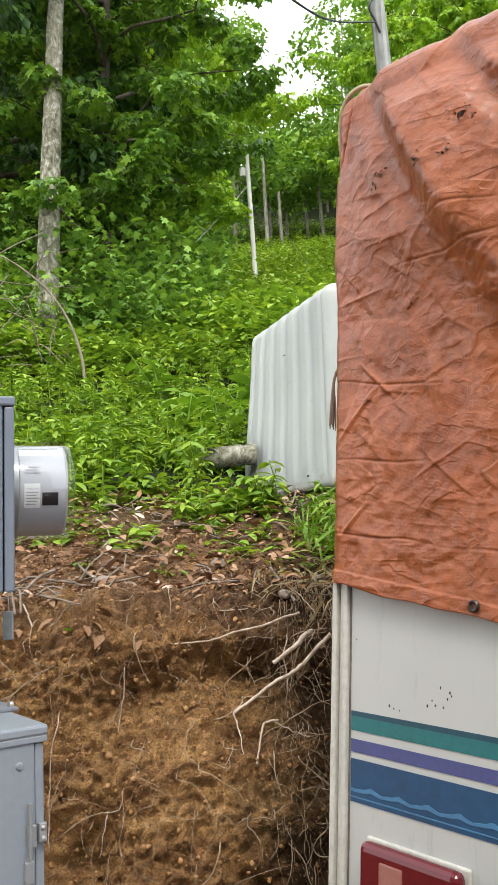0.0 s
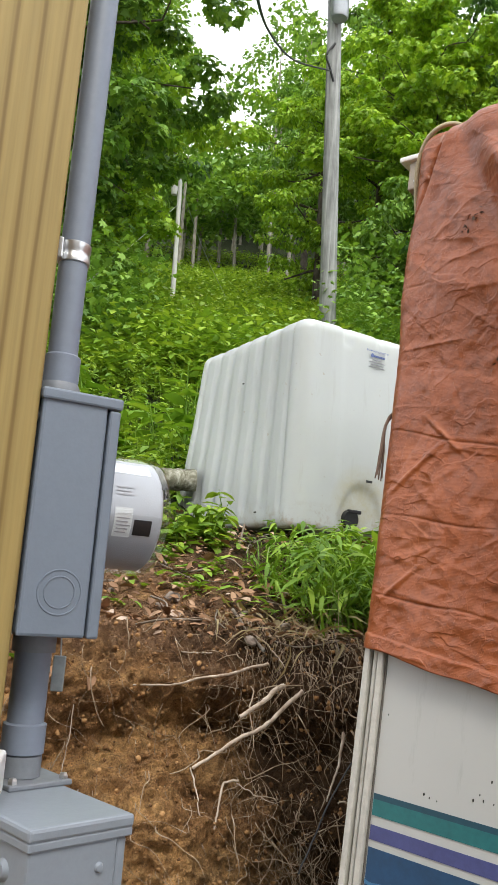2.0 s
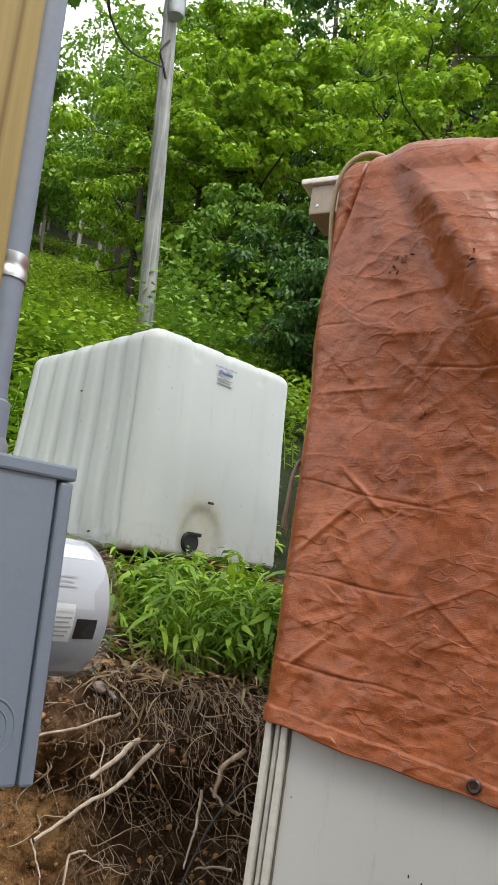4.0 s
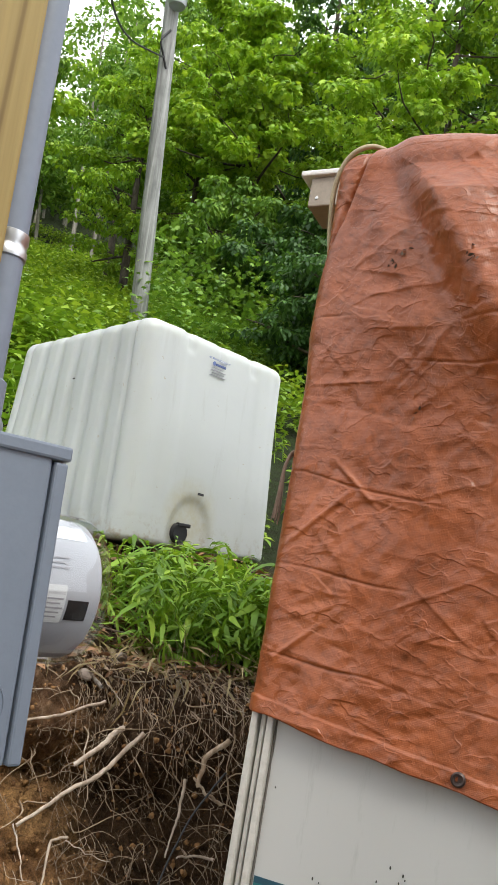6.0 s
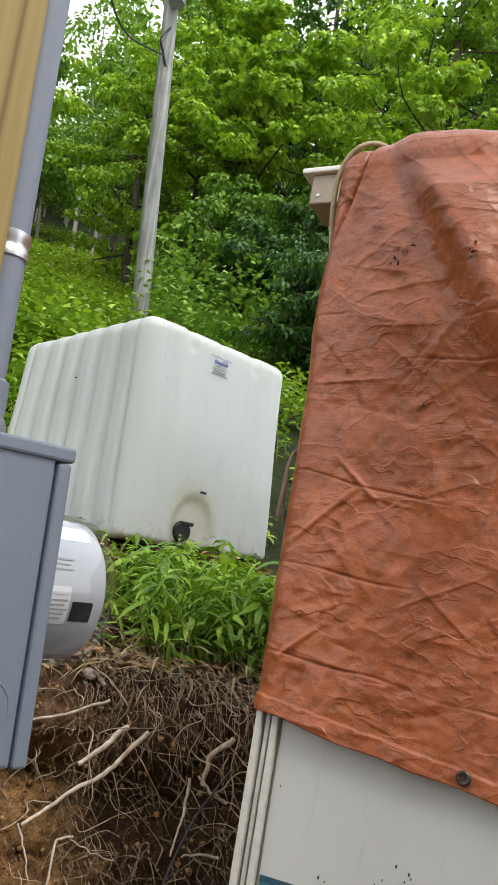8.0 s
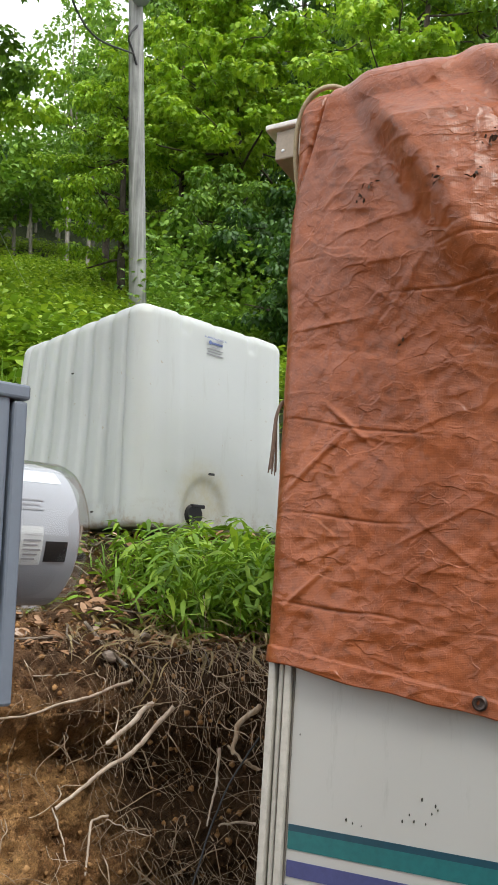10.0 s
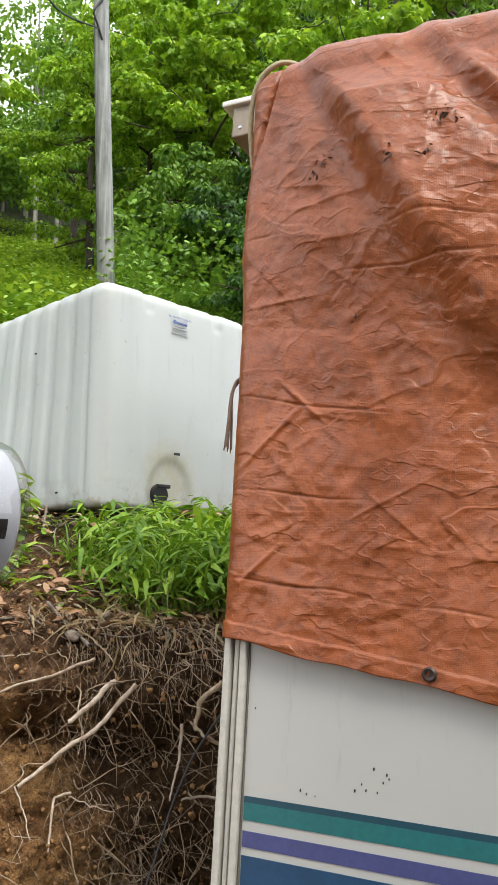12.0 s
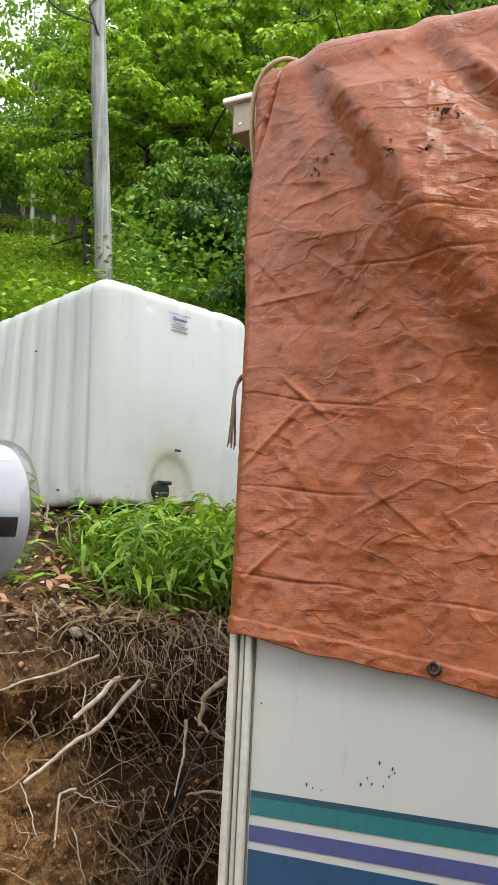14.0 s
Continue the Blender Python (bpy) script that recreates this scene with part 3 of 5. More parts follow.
def creases(a, b):
    """Heights of many short sharp creases at the places a, b (arrays)."""
    h = np.zeros_like(a)
    for i in range(280):
        x0, z0 = RNG.uniform(-0.1, 0.85), RNG.uniform(1.4, 2.68)
        kind = RNG.random()
        th = RNG.normal(-0.1, 0.15) if kind < 0.45 else RNG.normal(0.75, 0.2) if kind < 0.72 else RNG.normal(-0.8, 0.25)
        ln, amp, w = RNG.uniform(0.05, 0.26), RNG.uniform(0.0008, 0.0036) * RNG.choice((1, 1, -0.7)), RNG.uniform(0.0018, 0.005)
        dx, dz = math.cos(th), math.sin(th)
        t1 = (a - x0) * dx + (b - z0) * dz
        t2 = (a - x0) * dz - (b - z0) * dx + 0.15 * t1 ** 2
        env = np.clip(1 - (2 * t1 / ln) ** 2, 0, 1)
        w2 = np.where(t2 > 0, w, w * 3.5)
        h += amp * env * np.exp(-np.abs(t2) / w2)
    return h


def tarp_point(a, b, extra=0.0):
    """The tarp's place for a metres along the rear wall (negative: round the corner) and height b."""
    top, rad, cr = 2.635, 0.055, 0.03
    if a >= cr:
        px, py, nx, ny = a - 0.012, 0.0, 0.0, -1.0
    elif a > cr - cr * math.pi / 2:
        th = (cr - a) / cr
        px, py, nx, ny = cr - 0.012 - cr * math.sin(th), cr - cr * math.cos(th), -math.sin(th), -math.cos(th)
    else:
        px, py, nx, ny = -0.012, cr + (cr - cr * math.pi / 2 - a), -1.0, 0.0
    if b < top:
        n, z = Vector((nx, ny, 0)), b
        q = Vector((px, py, z))
    else:
        ph = min((b - top) / rad, math.pi / 2)
        e = max(0.0, b - top - rad * math.pi / 2)
        inn = rad * (1 - math.cos(ph)) + e
        q = Vector((px - nx * inn, py - ny * inn, top + rad * math.sin(ph)))
        n = Vector((nx * math.cos(ph), ny * math.cos(ph), math.sin(ph)))
    # slack, folds and creases
    p = Vector((a, 0.0, b))
    out = 0.016
    w = p + 0.05 * noise.noise_vector(p * 3)
    out += 0.007 * noise.noise(w * 3.3) + 0.003 * (0.5 - abs(noise.noise(Vector((w.x * 7 + w.z * 4, 0, w.z * 7 - w.x * 4)))))
    out += 0.002 * (0.5 - abs(noise.noise(Vector((w.x * 12 - w.z * 9, 3, w.z * 12 + w.x * 9))))) + 0.002 * (0.5 - abs(noise.noise(w * 27))) + 0.001 * noise.noise(w * 60)
    # sharp crumples: nearest of scattered points, twice
    for sc, amp in ((6.5, 0.006), (15.0, 0.0035)):
        dist = noise.voronoi(Vector((w.x, 0.31, w.z * 1.1)) * sc)[0]
        out += amp * (dist[0] - 0.4)
    out = 0.016 + (out - 0.016) * (0.3 + 0.7 * max(0.0, min(1.0, (a - 0.0) / 0.08)))
    # long diagonal fold from the roof edge
    u = (a - 0.092) * 0.451 + (2.678 - b) * 0.892
    v = (a - 0.092) * 0.892 - (2.678 - b) * 0.451
    fade = max(0.0, min(1.0, (u + 0.05) / 0.08)) * max(0.0, min(1.0, (1.0 - u) / 0.5))
    wide = 0.045 + 0.06 * max(0, u)
    rise = max(0.0, min(1.0, (v + 0.01) / (0.06 + 0.07 * max(0, u))))
    out += fade * (0.01 * math.exp(-((v + 0.05) / 0.04) ** 2) + 0.072 * rise * rise * (3 - 2 * rise) * math.exp(-(max(0.0, v) / 0.26) ** 2))
    # hangs a little proud below the roof edge
    if 1.85 < b < 2.7:
        out += 0.03 * math.sin(math.pi * (b - 1.85) / 0.85) ** 2 * max(0.0, min(1.0, a / 0.15))
    # a second hollow lower down
    out -= 0.022 * math.exp(-((a - 0.52 + (1.9 - b) * 0.15) / 0.06) ** 2 - ((b - 1.88) / 0.12) ** 2)
    # drawn-up folds along the roof edge
    if b > 2.4:
        g = min(1.0, (b - 2.4) / 0.25)
        out += g * 0.006 * noise.noise(Vector((a * 6 + 2, 0, b * 1.5))) + g * 0.003 * noise.noise(Vector((a * 15, 4, b * 5)))
    # fold from the roof edge, farther along
    v2 = (a - 0.44) * 0.8 - (2.6 - b) * 0.6
    out += 0.02 * math.exp(-(v2 / 0.02) ** 2) * max(0.0, min(1.0, (b - 2.32) / 0.12)) - 0.02 * math.exp(-((v2 + 0.045) / 0.03) ** 2) * max(0.0, min(1.0, (b - 2.32) / 0.12))
    if b > 2.52:
        out = 0.016 + (out - 0.016) * max(0.3, 1 - (b - 2.52) / 0.14)
    # a lap edge running down from the corner
    if b > 2.15:
        lap = a - (-0.012 + 0.085 * max(0.0, (b - 2.3) / 0.4) ** 1.2)
        out += (0.007 * (0.5 + 0.5 * math.tanh(lap / 0.002)) - 0.012 * math.exp(-((lap + 0.004) / 0.004) ** 2)) * min(1.0, (b - 2.15) / 0.1)
    # sharp creases from packing: level, upright and two slanting ones
    for zz, sl in ((2.285, 0.1), (2.175, 0.02), (1.95, 0.15), (1.765, 0.08), (1.6, 0.12)):
        out -= 0.0035 * math.exp(-((b - zz + sl * a - 0.012 * noise.noise(Vector((a * 7, zz * 9, 0)))) / 0.0022) ** 2) * max(0.0, min(1.0, a / 0.05, 0.5 + 2 * noise.noise(Vector((a * 4, zz * 5, 7)))))
    for xx in (0.1, 0.235, 0.395, 0.56):
        out += 0.0008 * math.exp(-((a - xx - 0.008 * noise.noise(Vector((b * 7, xx * 9, 2)))) / 0.0035) ** 2)
    for x0, z0, dx, dz, ln in ((0.0, 1.79, 0.72, 0.69, 0.22), (0.08, 1.99, 0.74, -0.67, 0.16), (0.02, 1.58, 0.75, 0.66, 0.13)):
        t1, t2 = (a - x0) * dx + (b - z0) * dz, (a - x0) * dz - (b - z0) * dx
        if 0 < t1 < ln:
            out += 0.006 * math.exp(-(t2 / 0.005) ** 2) * math.sin(math.pi * t1 / ln)
    return q + n * max(out + extra, 0.003)


def build_tarp():
    fine = np.linspace(-0.08, 0.76, 260)
    aa = np.concatenate((np.linspace(-0.9, -0.09, 30), fine, np.linspace(0.78, 2.36, 70)))
    tt = np.concatenate((np.linspace(0, 1, 520), np.linspace(1.01, 1.9, 50)))
    verts, ga, gb = [], [], []
    for t in tt:
        for a in aa:
            hem = 1.484 - 0.148 * max(a, 0) + 0.05 * max(-a, 0) + 0.006 * noise.noise(Vector((a * 9, 0, 0)))
            b = hem + (2.76 - hem) * t if t <= 1 else 2.76 + (t - 1) * 1.5
            if a < 0.0 and b > 2.76:
                b = 2.76 + (b - 2.76) * 0.05
            ga.append(a)
            gb.append(b)
    extra = creases(np.array(ga), np.array(gb)) * np.clip((np.array(ga) - 0.005) / 0.05, 0.12, 1)
    for a, b, e in zip(ga, gb, extra):
        p = tarp_point(a, b, float(e))
        if b < 1.515 - 0.148 * max(a, 0):
            p += Vector((0, -0.004, 0)) if a > 0 else Vector((-0.004, 0, 0))
        verts.append(p)
    n, m = len(tt), len(aa)
    i, j = np.meshgrid(np.arange(n - 1), np.arange(m - 1), indexing="ij")
    f = np.stack((i * m + j, i * m + j + 1, (i + 1) * m + j + 1, (i + 1) * m + j), -1).reshape(-1, 4)
    tp = link_mesh("tarp", [tuple(v) for v in verts], f, TARP, smooth=True)
    tp.matrix_world = RV
    s = tp.modifiers.new("thickness", "SOLIDIFY")
    s.thickness, s.offset = 0.0012, -1
    tagged(tp, "wrinkled rust-orange woven tarp draped over the trailer's rear", "tarp")
    for a in (0.395, 1.0, 1.6, 2.2):
        z = 1.484 - 0.148 * a + 0.022
        q = tarp_point(a, z)
        g = part("grommet", lathe([(0.0055, 0.0), (0.006, 0.004), (0.0095, 0.005), (0.0125, 0.002), (0.0125, -0.002), (0.0055, -0.003)], Matrix.Translation(q + Vector((0, -0.004, 0))) @ pose(0, 0, 0, 90, 0, 0), 20), BRASS, tp, "dark metal grommet", True)
    for a, b, s in ((0.182, 2.417, 0.012), (0.19, 2.41, 0.01), (0.166, 2.376, 0.011), (0.17, 2.37, 0.008), (0.406, 2.439, 0.014), (0.415, 2.43, 0.012), (0.425, 2.445, 0.01), (0.333, 2.364, 0.01), (0.337, 2.351, 0.012), (0.398, 2.352, 0.011), (0.405, 2.36, 0.01), (0.245, 2.075, 0.009), (0.45, 2.42, 0.013), (0.438, 2.455, 0.009)):
        q = tarp_point(a, b)
        m = 4
        v, f = leaves(OVAL_LEAF, np.array([(q.x, q.y - 0.004, q.z)] * m) + RNG.normal(0, s * 0.5, (m, 3)) * (1, 0.1, 1), RNG.uniform(0.6, 1.4, m) * s, RNG.uniform(0, 6.28, m), RNG.uniform(-1.2, 1.2, m), RNG.uniform(-0.8, 0.8, m))
        link_mesh("leaf_scrap", v, f, SCRAP, tp, "dark dry leaf scrap")
    return tp


build_tarp()


def build_ropes():
    v, f = tube(smooth_path([(0.09, 0.09, 2.713), (0.055, 0.026, 2.713), (0.022, 0.004, 2.703), (-0.012, 0.004, 2.676), (-0.036, 0.017, 2.624), (-0.042, 0.034, 2.55), (-0.04, 0.062, 2.46)], 40), 0.006, 10)
    r = link_mesh("tie_rope", v, f, ROPE, smooth=True)
    r.matrix_world = RV
    tagged(r, "pale tan rope over the tarp's top corner", "rope")
    pieces = []
    for k in range(9):
        e = RNG.normal(0, 0.012, 3)
        pieces.append(tube(smooth_path([(-0.012, 0.04, 2.0), (-0.03, 0.02, 1.998 + e[0] * 0.2), (-0.039 + e[1] * 0.15, 0.01, 1.965), (-0.041 + e[1] * 0.4, 0.01 + e[0] * 0.4, 1.91), (-0.043 + e[1] * 0.8, 0.01 + e[0] * 0.6, 1.845 + abs(e[2]))], 18), np.linspace(0.0042, 0.0014, 18), 5))
    v, f = join(pieces)
    r = link_mesh("frayed_rope", v, f, ROPEDARK, smooth=True)
    r.matrix_world = RV
    tagged(r, "frayed brown rope end hanging beside the tarp", "rope")


build_ropes()


# ---- the tank ----
TOTE = pose(0.421, 3.953, 1.87, 0, 0, 25)


def build_tote():
    tk = thing("liquid_tank", TOTE, "white ribbed plastic liquid tank without its cage, mud at its foot", "tank")
    W, D, H, rad = 1.0, 1.12, 1.018, 0.085
    n_h, loops = 110, []
    # outline of the plan: points with outward normal
    def plan(u):
        """u in 0..4, a side each: front, right, back, left"""
        side, t = int(u) % 4, u - int(u)
        L = (W, D, W, D)[side]
        s = t * L
        if s < rad:
            th = (1 - s / rad) * math.pi / 4
            lx, ly = rad - rad * math.sin(th), rad - rad * math.cos(th)
            nx, ny = -math.sin(th), -math.cos(th)
        elif s > L - rad:
            th = (1 - (L - s) / rad) * math.pi / 4
            lx, ly = L - rad + rad * math.sin(th), rad - rad * math.cos(th)
            nx, ny = math.sin(th), -math.cos(th)
        else:
            lx, ly, nx, ny = s, 0.0, 0.0, -1.0
        rot = Matrix.Rotation(side * math.pi / 2, 2)
        o = (Vector((0, 0)), Vector((W, 0)), Vector((W, D)), Vector((0, D)))[side]
        return rot @ Vector((lx, ly)) + o, rot @ Vector((nx, ny)), side, s
    us = [i + j / 90 for i in range(4) for j in range(90)]
    bm = bmesh.new()
    rows = []
    rt, rb = 0.06, 0.028
    for h in range(n_h + 1):
        q = h / n_h
        if q < 0.12:
            th = (1 - q / 0.12) * math.pi / 2
            z, inn = rb - rb * math.sin(th), rb - rb * math.cos(th)
        elif q > 0.86:
            th = (q - 0.86) / 0.14 * math.pi / 2
            z, inn = H - rt + rt * math.sin(th), rt - rt * math.cos(th)
        else:
            z, inn = rb + (H - rt - rb) * (q - 0.12) / 0.74, 0.0
        row = []
        for u in us:
            p, n, side, s = plan(u)
            L = (W, D, W, D)[side]
            k = 0.0
            mid = max(0.0, min(1.0, (z - 0.05) / 0.06)) * max(0.0, min(1.0, (H + 0.05 - z) / 0.06))
            if side in (1, 3) and 0.1 < s < L - 0.1:
                # upright swages
                k -= 0.005 * mid * (1 + math.tanh(3.5 * math.cos(2 * math.pi * (s - 0.1) / ((L - 0.2) / 6)) - 1.2))
            if side == 0:
                for c in (0.27, 0.5, 0.73):
                    k -= 0.011 * mid * max(0, min(1, (z - 0.9) / 0.03)) * math.exp(-((s - c) / 0.03) ** 4)
                k += 0.006 * mid * (math.exp(-((s - 0.2) / 0.05) ** 4) + math.exp(-((s - 0.82) / 0.06) ** 4)) * max(0, min(1, (z - 0.2) / 0.1))
                # valve recess
                rr = math.hypot((s - 0.41) / 0.16, (z - 0.02) / 0.24)
                k -= 0.016 * (0.5 - 0.5 * math.tanh((rr - 0.9) * 12))
            k += 0.006 * noise.noise(Vector((p.x * 2.5, p.y * 2.5, z * 2.5)))
            k += 0.012 * math.sin(math.pi * min(1, max(0, z / H))) * math.sin(math.pi * s / L) if side in (0, 2) else 0
            q2 = p + n * (k - inn)
            taper = 0.012 * (z / H)
            c = Vector((W / 2, D / 2))
            q2 = c + (q2 - c) * (1 - taper)
            # the back edge leans in towards its top
            q2.x += (0.105 * z / H - 0.025) * max(0.0, q2.y / D) * (1 - q2.x / W)
            row.append(bm.verts.new((q2.x, q2.y, z)))
        rows.append(row)
    m = len(us)
    for a, b in zip(rows, rows[1:]):
        for i in range(m):
            bm.faces.new((a[i], a[(i + 1) % m], b[(i + 1) % m], b[i]))
    bm.faces.new(rows[0][::-1])
    bm.faces.new(rows[-1])
    part("bottle", bm, TANK, tk, "translucent white ribbed plastic bottle", True)
    vm = Matrix.Translation((0.345, 0.09, 0.07)) @ pose(0, 0, 0, 90, 0, 0)
    val = part("drain_valve", lathe([(0.0, 0.0), (0.05, 0.0), (0.05, 0.03), (0.04, 0.035), (0.04, 0.075), (0.048, 0.078), (0.044, 0.1), (0.0, 0.096)], vm, 24), BLACK, tk, "black drain valve", True)
    part("valve_lever", box(0.325, 0.405, -0.012, 0.008, 0.1, 0.118, 0.004), BLACK, val)
    part("slot_mark", box(0.43, 0.47, -0.004, 0.004, 0.26, 0.272, 0.001), BLACK, tk)
    part("lid", lathe([(0.0, 0.03), (0.07, 0.03), (0.075, 0.025), (0.075, -0.01), (0.0, -0.01)], Matrix.Translation((0.5, 0.55, H)), 24), BLACK, tk)
    # printed label
    cx, cz, fy = 0.46, 0.918, -0.007
    lab = part("label", box(cx - 0.062, cx + 0.062, 0.006, 0.012, cz - 0.085, cz + 0.012, 0.0005), TANK, tk, "printed label with blue lettering")
    txt = bpy.data.curves.new("lettering", "FONT")
    txt.body, txt.size, txt.align_x, txt.offset = "IBC MANUFACTURED BY", 0.0135, "CENTER", 0.0002
    t_ob = new("lettering", txt)
    t_ob.data.materials.append(INKBLUE)
    t_ob.parent = lab
    t_ob.matrix_local = pose(cx, fy, cz, 90, 0, 0)
    part("ink_mark", lathe([(0.0065, 0.0), (0.0105, 0.0), (0.0105, 0.001), (0.0065, 0.001)], Matrix.Translation((cx - 0.036, fy, cz - 0.019)) @ pose(0, 0, 0, 90, 0, 0), 16), INKBLUE, lab)
    for i in range(6):
        part("ink_bar", box(cx - 0.02 + i * 0.0118, cx - 0.0115 + i * 0.0118, fy, -0.002, cz - 0.025, cz - 0.015), INKBLUE, lab)
    for i, w in enumerate((0.03, 0.052, 0.042, 0.055)):
        part("ink_bar", box(cx - w, cx + w, fy, -0.002, cz - 0.0395 - i * 0.0125, cz - 0.0373 - i * 0.0125), INKGREY, lab)
    for x, y, z, r in ((-0.006, 0.49, 0.745, 0.009), (-0.004, 0.92, 0.12, 0.006), (-0.002, 0.3, 0.075, 0.011)):
        part("dirt_speck", lathe([(0, 0.004), (r * 0.8, 0.003), (r, 0.0)], Matrix.Translation((x, y, z)) @ pose(0, 0, 0, 0, -90, 0) @ Matrix.Diagonal((0.5, 1.2, 1, 1)), 7), SPECK, tk)
    return tk


build_tote()


# ---- post, mast, meter and disconnect box ----
AXX = pose(0, 0, 0, 0, 90, 0)


def build_post():
    p = thing("timber_post", pose(-0.466, 1.262, 0, 0, 0, 20.4), "yellow pressure-treated pine post beside the meter", "post")
    part("timber", box(-0.148, 0, 0, 0.148, -0.02, 4.6, 0.006), PINE, p)
    return p


build_post()


METER = Matrix.Translation((-0.3645, 1.2946, 0)) @ pose(0, 0, 0, 0, 0, 20.4) @ Matrix.Translation((0.3645, -1.279, 0))


def build_meter():
    mm = thing("electric_meter", pose(0, 0, 0), "grey enamel meter socket with conduit and glass-domed meter on the post", "meter")
    px, py = -0.456, 1.372
    up = Matrix.Translation((px, py, 0))
    part("mast", lathe([(0.0205, 1.82), (0.0205, 4.4)], up, 28), CONDUIT, mm, "grey conduit mast", True)
    part("weatherhead", lathe([(0.0, 4.55), (0.03, 4.53), (0.045, 4.45), (0.045, 4.36), (0.02, 4.36)], up, 20), DKCONDUIT, mm, "", True)
    part("coupling", lathe([(0.0215, 1.845), (0.0255, 1.845), (0.0255, 1.883), (0.0215, 1.886)], up, 28), CONDUIT, mm, "", True)
    part("hub", lathe([(0.029, 1.815), (0.029, 1.838), (0.026, 1.845), (0.02, 1.845)], up, 28), DKCONDUIT, mm, "dark hub", True)
    cl = part("pipe_clamp", lathe([(0.0206, 2.018), (0.0225, 2.019), (0.0228, 2.027), (0.0215, 2.029), (0.0215, 2.035), (0.0228, 2.038), (0.0225, 2.047), (0.0206, 2.048)], up, 28), ZINC, mm, "shiny zinc pipe strap", True)
    part("strap_ear", box(-0.486, -0.47, 1.345, 1.36, 2.018, 2.048, 0.002), ZINC, cl)
    # socket box: door side faces along +x
    bx = part("socket_box", box(-0.468, -0.383, 1.283, 1.487, 1.513, 1.806, 0.004), GREYBOX, mm, "grey enamel socket box")
    part("top_flange", box(-0.4705, -0.3645, 1.279, 1.492, 1.802, 1.817, 0.003), GREYBOX, bx)
    part("cover", box(-0.381, -0.366, 1.281, 1.489, 1.513, 1.8005, 0.003), GREYBOX, bx)
    for r0, r1 in ((0.026, 0.0285), (0.018, 0.0203)):
        part("knockout_ring", lathe([(r0, 0), (r0 + 0.0006, 0.0012), (r1 - 0.0006, 0.0012), (r1, 0)], Matrix.Translation((-0.421, 1.2832, 1.567)) @ pose(0, 0, 0, 90, 0, 0), 36), GREYBOX, bx, "", True)
    for z in (1.545, 1.782):
        part("screw", lathe([(0.0, 0.004), (0.004, 0.003), (0.0055, 0.0)], Matrix.Translation((-0.4685, 1.30, z)) @ pose(0, 0, 0, 0, -90, 0), 12), ZINC, bx, "", True)
    # meter
    cy, cz, r = 1.3925, 1.677, 0.0817
    mx = Matrix.Translation((-0.366, cy, cz)) @ AXX
    mt = part("meter_base", lathe([(0.0, 0.0), (r - 0.004, 0.0), (r - 0.004, 0.01), (r - 0.006, 0.012), (0.0, 0.012)], mx, 48), STEEL, mm, "", True)
    part("meter_body", lathe([(0.0, 0.012), (r - 0.006, 0.012), (r - 0.006, 0.084), (r - 0.010, 0.088), (0.0, 0.088)], mx, 64), METERWHITE, mt, "white inner meter drum", True)
    part("glass_cover", lathe([(r - 0.001, 0.001), (r + 0.001, 0.05), (r + 0.0005, 0.088), (r - 0.002, 0.095), (r - 0.01, 0.0995), (r - 0.018, 0.1005), (0.0, 0.101)], mx, 64), GLASS, mt, "clear glass cover", True)

    def on_drum(name, x0, x1, a0, a1, mat, parent, lift=0.0006):
        """A patch bent round the drum, by its way along the axis and its angle down from the level of the axis (degrees, towards the eye)."""
        bm = bmesh.new()
        rr = r - 0.006 + lift
        ring_ = []
        for i in range(9):
            a = radians(a0 + (a1 - a0) * i / 8)
            ring_.append([bm.verts.new((-0.366 + xx, cy - rr * math.cos(a), cz - rr * math.sin(a))) for xx in (x0, x1)])
        for p0, p1 in zip(ring_, ring_[1:]):
            bm.faces.new((p0[0], p0[1], p1[1], p1[0]))
        return part(name, bm, mat, parent)

    lb = on_drum("warning_label", 0.018, 0.043, -4, 26, LABELWHITE, mt)
    on_drum("display_window", 0.046, 0.0715, 7, 23, BLACK, mt, 0.001)
    for i, (w0, w1) in enumerate(((0.021, 0.04), (0.021, 0.037), (0.021, 0.041), (0.022, 0.038), (0.021, 0.036))):
        on_drum("ink_bar", w0, w1, 6 + i * 3.6, 7.3 + i * 3.6, INKGREY, lb, 0.0012)
    for i, (w0, w1) in enumerate(((0.019, 0.045), (0.019, 0.04), (0.019, 0.044))):
        on_drum("ink_bar", w0, w1, -26 + i * 4, -24.8 + i * 4, INKGREY, lb, 0.0012)
    txt = bpy.data.curves.new("warning_word", "FONT")
    txt.body, txt.size, txt.align_x = "WARNING", 0.0042, "LEFT"
    w_ob = new("warning_word", txt)
    w_ob.data.materials.append(INKGREY)
    w_ob.parent = lb
    w_ob.matrix_local = pose(-0.345, cy - (r - 0.006) - 0.0012, cz - 0.0045, 90, 0, 0)
    # bright metal band laid on the drum as its upper highlight
    on_drum("highlight_band", 0.012, 0.073, -62, -44, CHROME, mt, 0.0004)
    for ob in [bx, mt]:
        ob.matrix_local = METER
    # pipe down to the lower box
    lx, ly = -0.448, 1.365
    dn = Matrix.Translation((lx, ly, 0))
    part("nipple", lathe([(0.0235, 1.34), (0.0235, 1.513)], dn, 28), CONDUIT, mm, "", True)
    part("locknut", lathe([(0.028, 1.488), (0.028, 1.512), (0.024, 1.513)], dn, 28), DKCONDUIT, mm, "", True)
    part("coupling", lathe([(0.0237, 1.362), (0.0275, 1.363), (0.0275, 1.398), (0.0237, 1.4)], dn, 28), CONDUIT, mm, "", True)
